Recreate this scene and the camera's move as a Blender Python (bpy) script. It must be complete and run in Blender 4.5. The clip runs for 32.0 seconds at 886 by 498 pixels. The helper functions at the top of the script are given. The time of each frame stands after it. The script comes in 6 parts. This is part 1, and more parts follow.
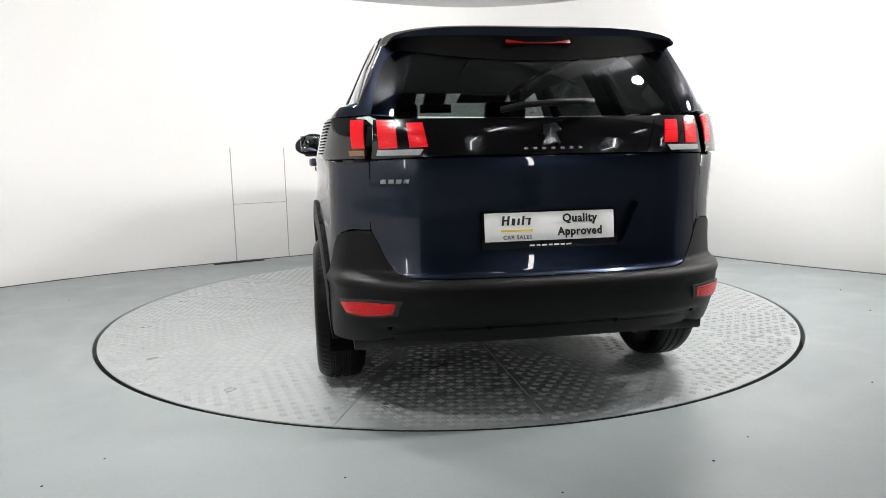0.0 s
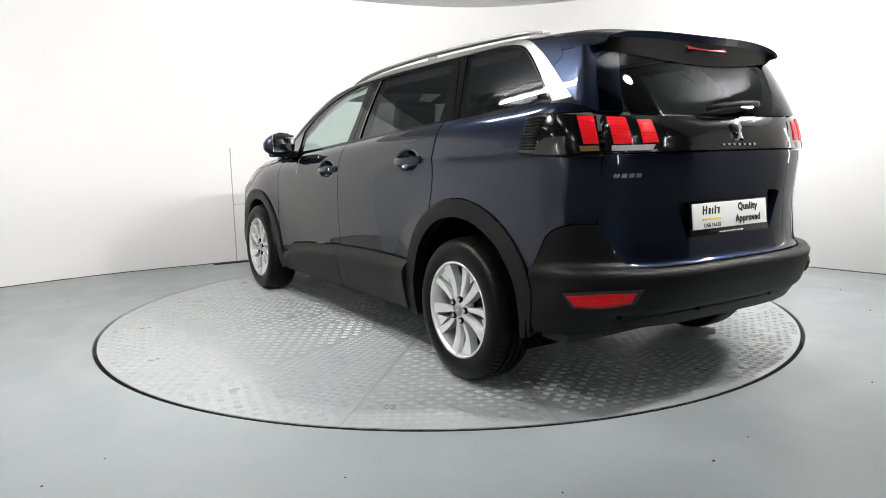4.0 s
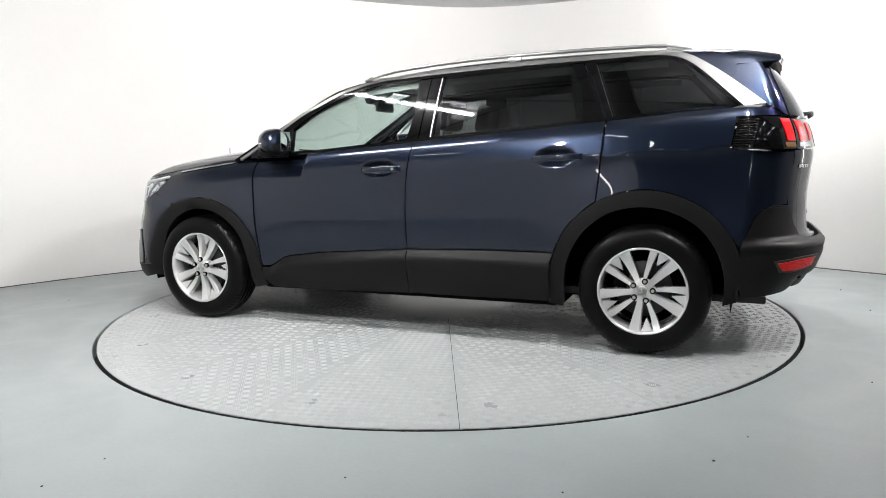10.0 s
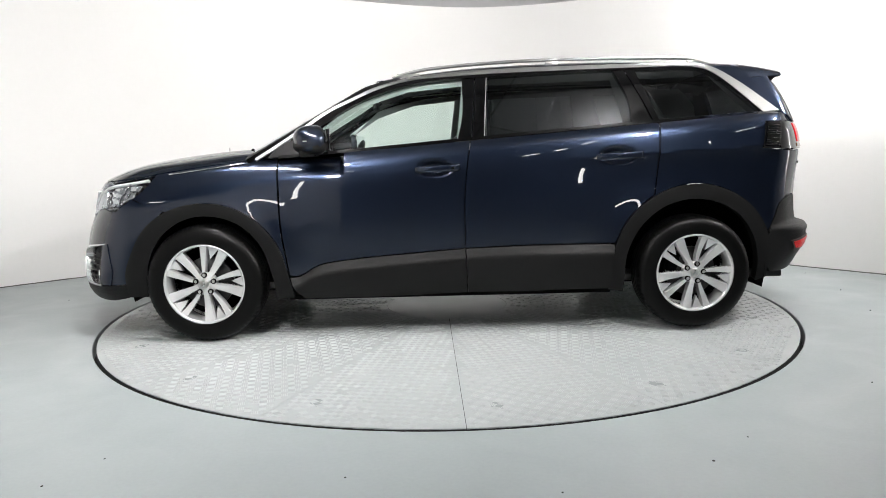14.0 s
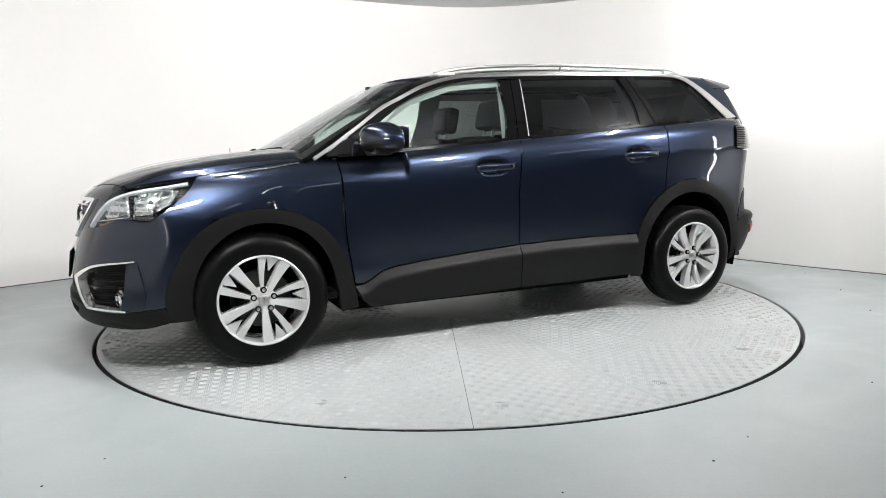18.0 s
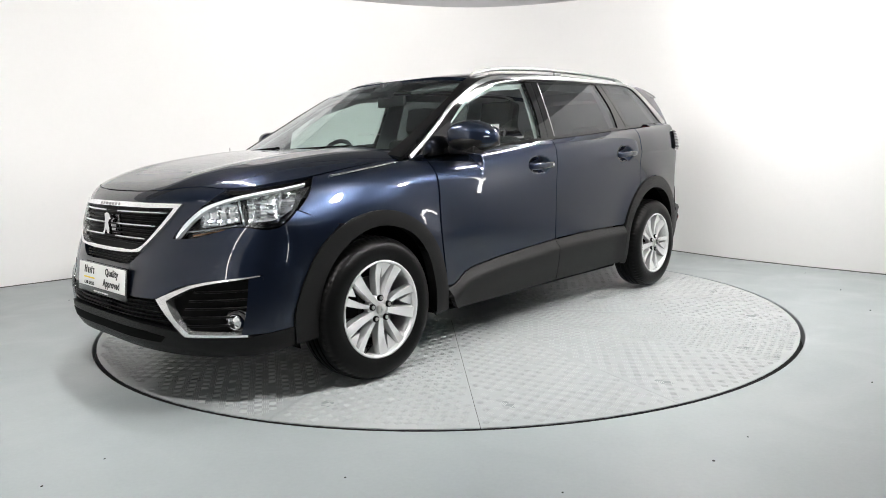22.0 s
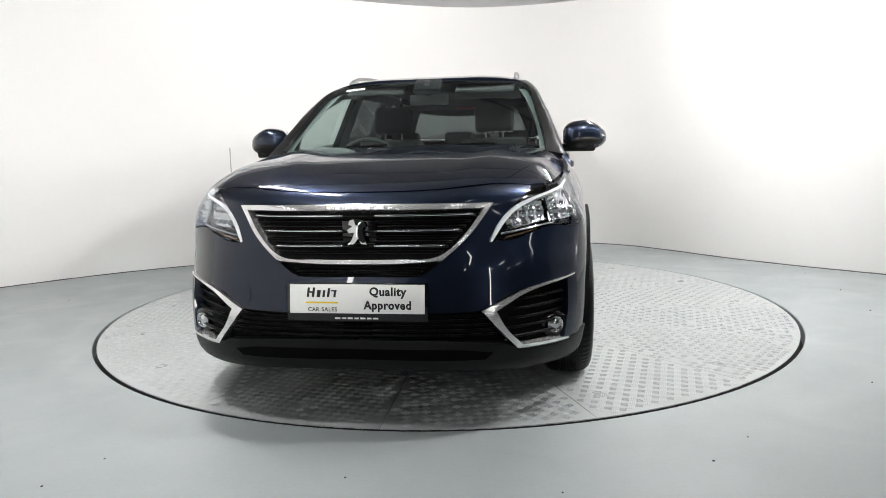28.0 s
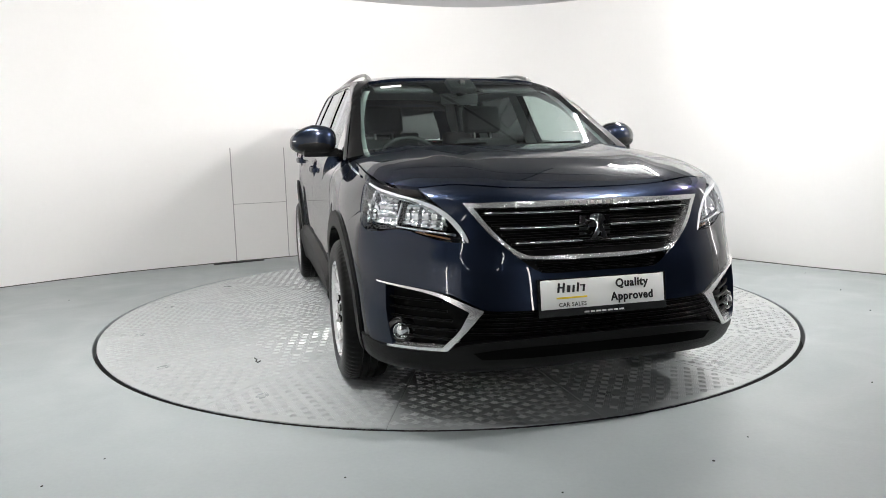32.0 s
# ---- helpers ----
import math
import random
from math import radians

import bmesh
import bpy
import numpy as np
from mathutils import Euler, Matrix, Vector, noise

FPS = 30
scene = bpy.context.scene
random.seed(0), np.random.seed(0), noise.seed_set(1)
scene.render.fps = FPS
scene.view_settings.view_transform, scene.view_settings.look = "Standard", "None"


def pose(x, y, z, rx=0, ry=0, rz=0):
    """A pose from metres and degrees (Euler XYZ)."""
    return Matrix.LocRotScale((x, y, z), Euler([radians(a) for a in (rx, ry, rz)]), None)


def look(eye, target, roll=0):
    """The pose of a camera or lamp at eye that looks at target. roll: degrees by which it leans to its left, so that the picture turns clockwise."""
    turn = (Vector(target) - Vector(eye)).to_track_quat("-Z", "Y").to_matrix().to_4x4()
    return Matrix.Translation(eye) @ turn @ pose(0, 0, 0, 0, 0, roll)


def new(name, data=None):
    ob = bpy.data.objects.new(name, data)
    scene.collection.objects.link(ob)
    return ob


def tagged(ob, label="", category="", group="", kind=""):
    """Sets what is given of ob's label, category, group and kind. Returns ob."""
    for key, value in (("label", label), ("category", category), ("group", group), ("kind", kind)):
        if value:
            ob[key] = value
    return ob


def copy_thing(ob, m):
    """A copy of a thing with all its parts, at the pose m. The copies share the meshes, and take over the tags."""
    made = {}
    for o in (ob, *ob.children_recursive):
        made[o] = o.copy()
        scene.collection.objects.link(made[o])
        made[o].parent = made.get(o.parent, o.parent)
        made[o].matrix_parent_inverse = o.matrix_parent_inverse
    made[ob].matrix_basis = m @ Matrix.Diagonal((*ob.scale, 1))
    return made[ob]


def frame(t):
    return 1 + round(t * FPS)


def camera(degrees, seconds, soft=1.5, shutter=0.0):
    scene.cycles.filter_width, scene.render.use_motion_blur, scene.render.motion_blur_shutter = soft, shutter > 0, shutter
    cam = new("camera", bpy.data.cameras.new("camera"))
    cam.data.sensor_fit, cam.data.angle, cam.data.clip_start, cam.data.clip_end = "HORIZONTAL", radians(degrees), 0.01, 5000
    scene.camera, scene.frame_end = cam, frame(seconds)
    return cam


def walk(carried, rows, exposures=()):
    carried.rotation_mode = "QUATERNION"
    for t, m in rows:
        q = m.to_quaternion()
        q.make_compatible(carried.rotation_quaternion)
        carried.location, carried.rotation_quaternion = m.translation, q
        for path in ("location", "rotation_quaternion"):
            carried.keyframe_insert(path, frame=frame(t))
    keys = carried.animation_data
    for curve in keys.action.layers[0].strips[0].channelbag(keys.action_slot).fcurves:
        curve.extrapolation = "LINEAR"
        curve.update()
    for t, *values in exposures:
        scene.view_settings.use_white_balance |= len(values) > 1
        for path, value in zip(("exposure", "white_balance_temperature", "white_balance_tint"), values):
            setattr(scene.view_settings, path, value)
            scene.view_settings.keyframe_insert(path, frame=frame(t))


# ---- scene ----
# camera: still, at chest height before the turntable
cam = camera(65.49, 32.0, soft=0.5)
EYE = (0.0, -4.782, 1.0645)
AIM = (-0.0204, 0.1693, 0.3701)
walk(cam, [(0.0, look(EYE, AIM, -1.225)), (32.0, look(EYE, AIM, -1.225))], exposures=[(0.0, 0.0), (32.0, 0.0)])

# ---- world: a closed, unlit hall round the white booth ----
world = bpy.data.worlds.new("hall_dark")
scene.world = world
world.use_nodes = True
world.node_tree.nodes["Background"].inputs["Color"].default_value = (0.6, 0.65, 0.7, 1)
world.node_tree.nodes["Background"].inputs["Strength"].default_value = 0.02

TUBE_GLOW = 250.0      # ring of tubes over the turntable
SPOT_GLOW = 1320.0   # round tilted lamps under the booth ceiling
STAND_GLOW = 20.0    # upright tubes beside the camera and by the wall
HALL_GLOW = 22.0      # strip lights of the hall behind the camera
TURN_START, TURN_RATE = 99.833, 5.7993   # degrees, degrees per second
CAR_OFF = (-0.0060, -0.0221)


# ---- materials ----
def mat(name, color, rough=0.5, metal=0.0, coat=0.0, grain=0.0, grain_scale=40.0, bump=0.0, bump_scale=200.0, spec=0.5,
        wear=0.0, wear_scale=3.0, emit=None, glow=0.0, coat_rough=0.03):
    m = bpy.data.materials.new(name)
    m.use_nodes = True
    nt = m.node_tree
    b = nt.nodes["Principled BSDF"]
    b.inputs["Base Color"].default_value = (*color, 1)
    b.inputs["Roughness"].default_value = rough
    b.inputs["Metallic"].default_value = metal
    b.inputs["Coat Weight"].default_value = coat
    b.inputs["Coat Roughness"].default_value = coat_rough
    b.inputs["Specular IOR Level"].default_value = spec
    tc = nt.nodes.new("ShaderNodeTexCoord")
    if grain or wear:
        mix = nt.nodes.new("ShaderNodeMix")
        mix.data_type = "RGBA"
        mix.blend_type = "MULTIPLY"
        mix.inputs[0].default_value = 1.0
        mix.inputs[6].default_value = (*color, 1)
        n1 = nt.nodes.new("ShaderNodeTexNoise")
        n1.inputs["Scale"].default_value = grain_scale
        n1.inputs["Detail"].default_value = 4
        n2 = nt.nodes.new("ShaderNodeTexNoise")
        n2.inputs["Scale"].default_value = wear_scale
        n2.inputs["Detail"].default_value = 6
        r1 = nt.nodes.new("ShaderNodeMapRange")
        r1.inputs[3].default_value, r1.inputs[4].default_value = 1 - grain, 1 + grain
        r2 = nt.nodes.new("ShaderNodeMapRange")
        r2.inputs[3].default_value, r2.inputs[4].default_value = 1 - wear, 1 + wear
        mul = nt.nodes.new("ShaderNodeMath")
        mul.operation = "MULTIPLY"
        nt.links.new(tc.outputs["Object"], n1.inputs["Vector"])
        nt.links.new(tc.outputs["Object"], n2.inputs["Vector"])
        nt.links.new(n1.outputs["Fac"], r1.inputs[0])
        nt.links.new(n2.outputs["Fac"], r2.inputs[0])
        nt.links.new(r1.outputs[0], mul.inputs[0])
        nt.links.new(r2.outputs[0], mul.inputs[1])
        nt.links.new(mul.outputs[0], mix.inputs[7])
        nt.links.new(mix.outputs[2], b.inputs["Base Color"])
    if bump:
        nb = nt.nodes.new("ShaderNodeTexNoise")
        nb.inputs["Scale"].default_value = bump_scale
        nb.inputs["Detail"].default_value = 3
        bp = nt.nodes.new("ShaderNodeBump")
        bp.inputs["Strength"].default_value = bump
        bp.inputs["Distance"].default_value = 0.002
        nt.links.new(tc.outputs["Object"], nb.inputs["Vector"])
        nt.links.new(nb.outputs["Fac"], bp.inputs["Height"])
        nt.links.new(bp.outputs["Normal"], b.inputs["Normal"])
    if emit:
        b.inputs["Emission Color"].default_value = (*emit, 1)
        b.inputs["Emission Strength"].default_value = glow
    return m


def glass_mat(name, tint, rough=0.0, gloss=0.045):
    """A thin pane: clear or tinted, with a mirror gloss that grows at a slant."""
    m = bpy.data.materials.new(name)
    m.use_nodes = True
    nt = m.node_tree
    nt.nodes.clear()
    out = nt.nodes.new("ShaderNodeOutputMaterial")
    mix = nt.nodes.new("ShaderNodeMixShader")
    tr = nt.nodes.new("ShaderNodeBsdfTransparent")
    gl = nt.nodes.new("ShaderNodeBsdfGlossy")
    fr = nt.nodes.new("ShaderNodeLayerWeight")
    fr.inputs["Blend"].default_value = 0.5
    pw = nt.nodes.new("ShaderNodeMath")
    pw.operation = "POWER"
    pw.inputs[1].default_value = 5.0
    ma = nt.nodes.new("ShaderNodeMath")
    ma.operation = "MULTIPLY_ADD"
    ma.inputs[1].default_value, ma.inputs[2].default_value = 0.92, gloss
    tr.inputs["Color"].default_value = (*tint, 1)
    gl.inputs["Roughness"].default_value = rough
    gl.inputs["Color"].default_value = (0.95, 0.97, 1.0, 1)
    nt.links.new(fr.outputs["Facing"], pw.inputs[0])
    nt.links.new(pw.outputs[0], ma.inputs[0])
    nt.links.new(ma.outputs[0], mix.inputs[0])
    nt.links.new(tr.outputs[0], mix.inputs[1])
    nt.links.new(gl.outputs[0], mix.inputs[2])
    nt.links.new(mix.outputs[0], out.inputs["Surface"])
    return m


def floor_mat(name, color, marks, rough, coat):
    """Painted concrete or plate: large stains, fine scuffs, uneven sheen."""
    m = mat(name, color, rough=rough, coat=coat, coat_rough=0.16, grain=0.05, grain_scale=60, wear=marks, wear_scale=1.1)
    nt = m.node_tree
    b = nt.nodes["Principled BSDF"]
    tc = nt.nodes.new("ShaderNodeTexCoord")
    n = nt.nodes.new("ShaderNodeTexNoise")
    n.inputs["Scale"].default_value, n.inputs["Detail"].default_value, n.inputs["Distortion"].default_value = 2.3, 8, 0.6
    r = nt.nodes.new("ShaderNodeMapRange")
    r.inputs[1].default_value, r.inputs[2].default_value = 0.3, 0.7
    r.inputs[3].default_value, r.inputs[4].default_value = rough - 0.10, rough + 0.14
    nt.links.new(tc.outputs["Object"], n.inputs["Vector"])
    nt.links.new(n.outputs["Fac"], r.inputs[0])
    nt.links.new(r.outputs[0], b.inputs["Roughness"])
    nb = nt.nodes.new("ShaderNodeTexNoise")
    nb.inputs["Scale"].default_value, nb.inputs["Detail"].default_value = 9, 6
    bp = nt.nodes.new("ShaderNodeBump")
    bp.inputs["Strength"].default_value, bp.inputs["Distance"].default_value = 0.25, 0.003
    nt.links.new(tc.outputs["Object"], nb.inputs["Vector"])
    nt.links.new(nb.outputs["Fac"], bp.inputs["Height"])
    nt.links.new(bp.outputs["Normal"], b.inputs["Normal"])
    nt.links.new(bp.outputs["Normal"], b.inputs["Coat Normal"])
    return m


M_FLOOR = floor_mat("floor_paint", (0.322, 0.356, 0.360), 0.12, 0.46, 0.16)
M_PLATE = floor_mat("plate_paint", (0.405, 0.432, 0.434), 0.10, 0.36, 0.45)
M_LOZ = mat("worn_tread", (0.455, 0.482, 0.482), rough=0.36, coat=0.3, coat_rough=0.2, grain=0.12, grain_scale=5)
M_WALL = mat("white_wall_paint", (0.80, 0.79, 0.78), rough=0.6, grain=0.012, grain_scale=30, wear=0.02, wear_scale=0.8, bump=0.08, bump_scale=60)
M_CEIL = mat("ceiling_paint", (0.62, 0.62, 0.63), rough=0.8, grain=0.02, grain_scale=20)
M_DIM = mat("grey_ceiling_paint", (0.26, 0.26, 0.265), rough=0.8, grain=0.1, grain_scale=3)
M_HALL = mat("hall_grey", (0.05, 0.05, 0.055), rough=0.8, grain=0.3, grain_scale=0.8)
M_GAP = mat("gap_rubber", (0.012, 0.012, 0.012), rough=0.7, grain=0.2, grain_scale=50)
M_LINE = mat("joint_shadow", (0.38, 0.375, 0.37), rough=0.8)
M_FOOTLINE = mat("wall_foot_line", (0.10, 0.098, 0.092), rough=0.9, grain=0.6, grain_scale=9)
M_TUBE = mat("lit_tube", (1, 1, 1), emit=(1.0, 0.985, 0.97), glow=TUBE_GLOW)
M_STRIP = mat("lit_strip", (1, 1, 1), emit=(0.95, 0.98, 1.0), glow=HALL_GLOW)
M_SPOT = mat("lit_lamp_face", (1, 1, 1), emit=(1.0, 0.98, 0.96), glow=SPOT_GLOW)
M_STAND = mat("lit_stand_tube", (1, 1, 1), emit=(1.0, 0.98, 0.96), glow=STAND_GLOW)
M_FIXT = mat("lamp_housing", (0.75, 0.75, 0.75), rough=0.5)
M_DEBRIS = mat("dark_debris", (0.03, 0.03, 0.028), rough=0.9)

M_PAINT = mat("navy_metallic_paint", (0.0150, 0.0218, 0.0400), rough=0.30, metal=0.85, spec=0.25, coat=1.0, coat_rough=0.012, grain=0.10, grain_scale=900)
M_PAINT.node_tree.nodes["Principled BSDF"].inputs["Specular Tint"].default_value = (0.06, 0.09, 0.16, 1)
M_BLACK = mat("gloss_black", (0.003, 0.003, 0.0035), rough=0.12, coat=1.0, coat_rough=0.02)
M_PLAST = mat("grained_black_plastic", (0.0052, 0.0052, 0.0053), rough=0.45, spec=0.18, grain=0.12, grain_scale=300, bump=0.25, bump_scale=900)
M_DARK = mat("matt_black", (0.0018, 0.0018, 0.0018), rough=0.75, spec=0.05)
M_MESH = mat("grille_black", (0.002, 0.002, 0.002), rough=0.5, spec=0.12)
M_SLAT = mat("slat_black", (0.0025, 0.0025, 0.0025), rough=0.40, spec=0.10)
M_PILLAR = mat("pillar_gloss_black", (0.002, 0.002, 0.0022), rough=0.06, spec=0.32)
M_CHROME = mat("chrome", (0.72, 0.73, 0.74), rough=0.08, metal=1.0)
M_SATIN = mat("satin_aluminium", (0.36, 0.36, 0.355), rough=0.36, metal=0.9, grain=0.03, grain_scale=200)
M_BRIGHT = mat("bright_satin_trim", (0.88, 0.88, 0.88), rough=0.17, metal=0.8, coat=0.4)
M_LAMPIN = mat("lamp_reflector", (0.78, 0.79, 0.80), rough=0.08, metal=0.95, bump=0.6, bump_scale=60)
M_RIM = mat("silver_wheel_paint", (0.74, 0.745, 0.75), rough=0.25, metal=0.6, coat=0.5, grain=0.03, grain_scale=400)
M_TYRE = mat("tyre_rubber", (0.0022, 0.0022, 0.0022), rough=0.36, spec=0.13, grain=0.2, grain_scale=25, bump=0.2, bump_scale=300)
M_DISC = mat("dark_brake_iron", (0.045, 0.045, 0.045), rough=0.45, metal=0.8, grain=0.2, grain_scale=60)
M_STEEL = mat("bright_steel", (0.35, 0.34, 0.33), rough=0.35, metal=1.0, grain=0.1, grain_scale=60)
M_CLEAR = glass_mat("clear_glass", (0.80, 0.88, 0.85))
M_SCREEN = glass_mat("windscreen_glass", (0.62, 0.72, 0.69), gloss=0.075)
M_TINT = glass_mat("privacy_glass", (0.10, 0.11, 0.11))
M_REARGLASS = glass_mat("rear_privacy_glass", (0.16, 0.17, 0.17))
M_LENS = glass_mat("lamp_lens", (0.93, 0.95, 0.96))
# unlit red lenses: the weak emission stands in for light they throw back
M_RED_GLOW = mat("glowing_red_lens", (0.62, 0.005, 0.010), rough=0.2, coat=0.6, emit=(1.0, 0.01, 0.02), glow=0.14)
M_REFLRED = mat("red_reflector", (0.60, 0.008, 0.010), rough=0.28, spec=0.2, coat=0.25, grain=0.2, grain_scale=80)
M_SURROUND = mat("grey_trim_plastic", (0.03, 0.029, 0.028), rough=0.45, spec=0.3)
M_DARKRED = mat("dark_red_lens", (0.12, 0.003, 0.004), rough=0.25, spec=0.2)
M_AMBER = mat("amber_lens", (0.17, 0.085, 0.035), rough=0.2, coat=0.8)
M_CLEARLENS = mat("clear_ribbed_lens", (0.30, 0.30, 0.31), rough=0.18, coat=1.0, grain=0.4, grain_scale=150)
M_WHITE = mat("plate_white", (0.88, 0.88, 0.86), rough=0.35, coat=0.4)
M_YELLOW = mat("plate_yellow", (0.85, 0.62, 0.03), rough=0.5)
M_INK = mat("plate_black", (0.012, 0.012, 0.012), rough=0.5)
M_LIGHTBAR = mat("small_white_print", (0.7, 0.7, 0.7), rough=0.5)
M_SEAT = mat("charcoal_seat_cloth", (0.013, 0.013, 0.014), rough=0.85, grain=0.2, grain_scale=120, bump=0.4, bump_scale=400)
M_TRIM = mat("dark_cabin_plastic", (0.016, 0.016, 0.017), rough=0.6, grain=0.1, grain_scale=100)
M_LINER = mat("pale_grey_headliner", (0.32, 0.335, 0.33), rough=0.85, grain=0.05, grain_scale=80)
M_VISOR = mat("grey_visor_cloth", (0.07, 0.072, 0.072), rough=0.8, grain=0.1, grain_scale=150)
M_MIRROR = mat("mirror_glass", (0.85, 0.87, 0.88), rough=0.02, metal=1.0)
M_DRL = mat("light_guide", (0.75, 0.76, 0.77), rough=0.25, coat=0.8)


# ---- small mesh kit ----
def mesh_of(name, verts, faces, material, normals=None, smooth=True):
    me = bpy.data.meshes.new(name)
    me.from_pydata([tuple(map(float, v)) for v in verts], [], faces)
    me.materials.append(material)
    me.update()
    if smooth:
        me.shade_smooth()
    if normals is not None:
        me.normals_split_custom_set_from_vertices([tuple(map(float, n)) for n in normals])
    return me


def put(name, me, parent=None, label="", at=None):
    ob = new(name, me)
    if parent is not None:
        ob.parent = parent
    if at is not None:
        ob.matrix_basis = at
    if label:
        tagged(ob, label)
    return ob


def part(name, bm, material, parent, label="", at=None, sharp=35):
    me = bpy.data.meshes.new(name)
    bm.normal_update()
    bm.to_mesh(me)
    bm.free()
    me.materials.append(material)
    if sharp:
        me.shade_smooth()
        me.set_sharp_from_angle(angle=radians(sharp))
    return put(name, me, parent, label, at)


def add_box(bm, size, at, bevel=0.0, seg=2, turn=None):
    m = (at if isinstance(at, Matrix) else Matrix.Translation(at))
    if turn is not None:
        m = m @ turn
    r = bmesh.ops.create_cube(bm, size=1.0, matrix=m @ Matrix.Diagonal((*size, 1)))
    if bevel:
        es = {e for v in r["verts"] for e in v.link_edges}
        bmesh.ops.bevel(bm, geom=list(es), offset=bevel, segments=seg, affect="EDGES", profile=0.6)
    return bm


def add_cyl(bm, r1, r2, h, at, seg=24):
    bmesh.ops.create_cone(bm, cap_ends=True, segments=seg, radius1=r1, radius2=r2, depth=h, matrix=at)
    return bm


def box_part(name, size, at, material, parent, label="", bevel=0.004, turn=None):
    return part(name, add_box(bmesh.new(), size, at, bevel, 2, turn), material, parent, label)


def sweep(path, section, closed=False, caps=True, up=(0, 0, 1)):
    """Vertices and faces of a section (a, b) carried along a path of points."""
    P = np.array(path, float)
    n = len(P)
    T = np.gradient(P, axis=0)
    T /= np.linalg.norm(T, axis=1)[:, None] + 1e-12
    A = np.cross(np.array(up, float)[None, :], T)
    A /= np.linalg.norm(A, axis=1)[:, None] + 1e-12
    B = np.cross(T, A)
    k = len(section)
    V = [P[i] + A[i] * a + B[i] * b for i in range(n) for a, b in section]
    F = [(i * k + j, i * k + (j + 1) % k, (i + 1) * k + (j + 1) % k, (i + 1) * k + j) for i in range(n - 1) for j in range(k)]
    if caps:
        F += [tuple(range(k))[::-1], tuple((n - 1) * k + j for j in range(k))]
    return V, F


def oval(a, b, n=10, p=2.0):
    out = []
    for i in range(n):
        t = 2 * math.pi * i / n
        c, s = math.cos(t), math.sin(t)
        out.append((a * math.copysign(abs(c) ** (2 / p), c), b * math.copysign(abs(s) ** (2 / p), s)))
    return out


def revolve(profile, seg=64, axis="y"):
    """A profile of (radius, offset) turned round the y axis."""
    V, F = [], []
    k = len(profile)
    for i in range(seg):
        t = 2 * math.pi * i / seg
        V += [(r * math.cos(t), o, r * math.sin(t)) for r, o in profile]
    for i in range(seg):
        j = (i + 1) % seg
        F += [(i * k + q, i * k + q + 1, j * k + q + 1, j * k + q) for q in range(k - 1)]
    return V, F


def rounded(pts, step=0.04, corner=38):
    """A closed outline through pts: smooth between corners, sharp at turns over the corner angle."""
    P = np.array(pts, float)
    n = len(P)
    out = []
    a = P - np.roll(P, 1, 0)
    b = np.roll(P, -1, 0) - P
    ang = np.degrees(np.abs(np.arctan2(a[:, 0] * b[:, 1] - a[:, 1] * b[:, 0], (a * b).sum(1))))
    hard = ang > corner
    la, lb = np.linalg.norm(a, axis=1), np.linalg.norm(b, axis=1)
    tang = (a / la[:, None] ** 2 * la[:, None] * lb[:, None] + b / lb[:, None] ** 2 * la[:, None] * lb[:, None]) / (la + lb)[:, None]
    for i in range(n):
        j = (i + 1) % n
        d = lb[i]
        m0 = b[i] / d if hard[i] else tang[i]
        m1 = b[i] / d if hard[j] else tang[j]
        k = 1 if hard[i] and hard[j] else max(1, int(d / step) + 1)
        d0, d1 = min(d, 1.6 * la[i]), min(d, 1.6 * lb[j])
        for q in range(k):
            s = q / k
            line = P[i] + (P[j] - P[i]) * s
            u = (P[j] - P[i]) / d
            out.append(line + (m0 - u) * d0 * s * (1 - s) ** 2 - (m1 - u) * d1 * s * s * (1 - s))
    return np.array(out)


# ---- the booth: painted floor, white curved wall, low ceiling; a dark hall behind ----
WALL_PLAN = rounded([(-1.2, -6.1), (-2.2, -5.65), (-3.5, -4.75), (-4.75, -3.3), (-5.35, -1.9), (-5.2, -0.65), (-4.55, 0.28), (-3.81, 0.98), (-3.13, 1.59), (-2.38, 2.06), (-1.64, 2.48), (-.95, 2.85), (-.25, 3.2),
                     (.39, 3.36), (.96, 3.3), (1.5, 3.1), (1.99, 2.80), (2.33, 2.36), (2.68, 1.80), (3.08, 1.29), (3.58, .75), (4.5, -.2), (6.6, -3.0),
                     (6.8, -2.9), (0, 6), (-8, 0), (-1.3, -6.3)], 0.12)
HEIGHT = 2.695


def wall_line():
    """The part of the plan that the wall follows, and its outward side."""
    end = int(np.argmin(np.hypot(WALL_PLAN[:, 0] - 6.6, WALL_PLAN[:, 1] + 3.0)))
    return WALL_PLAN[: end + 1]


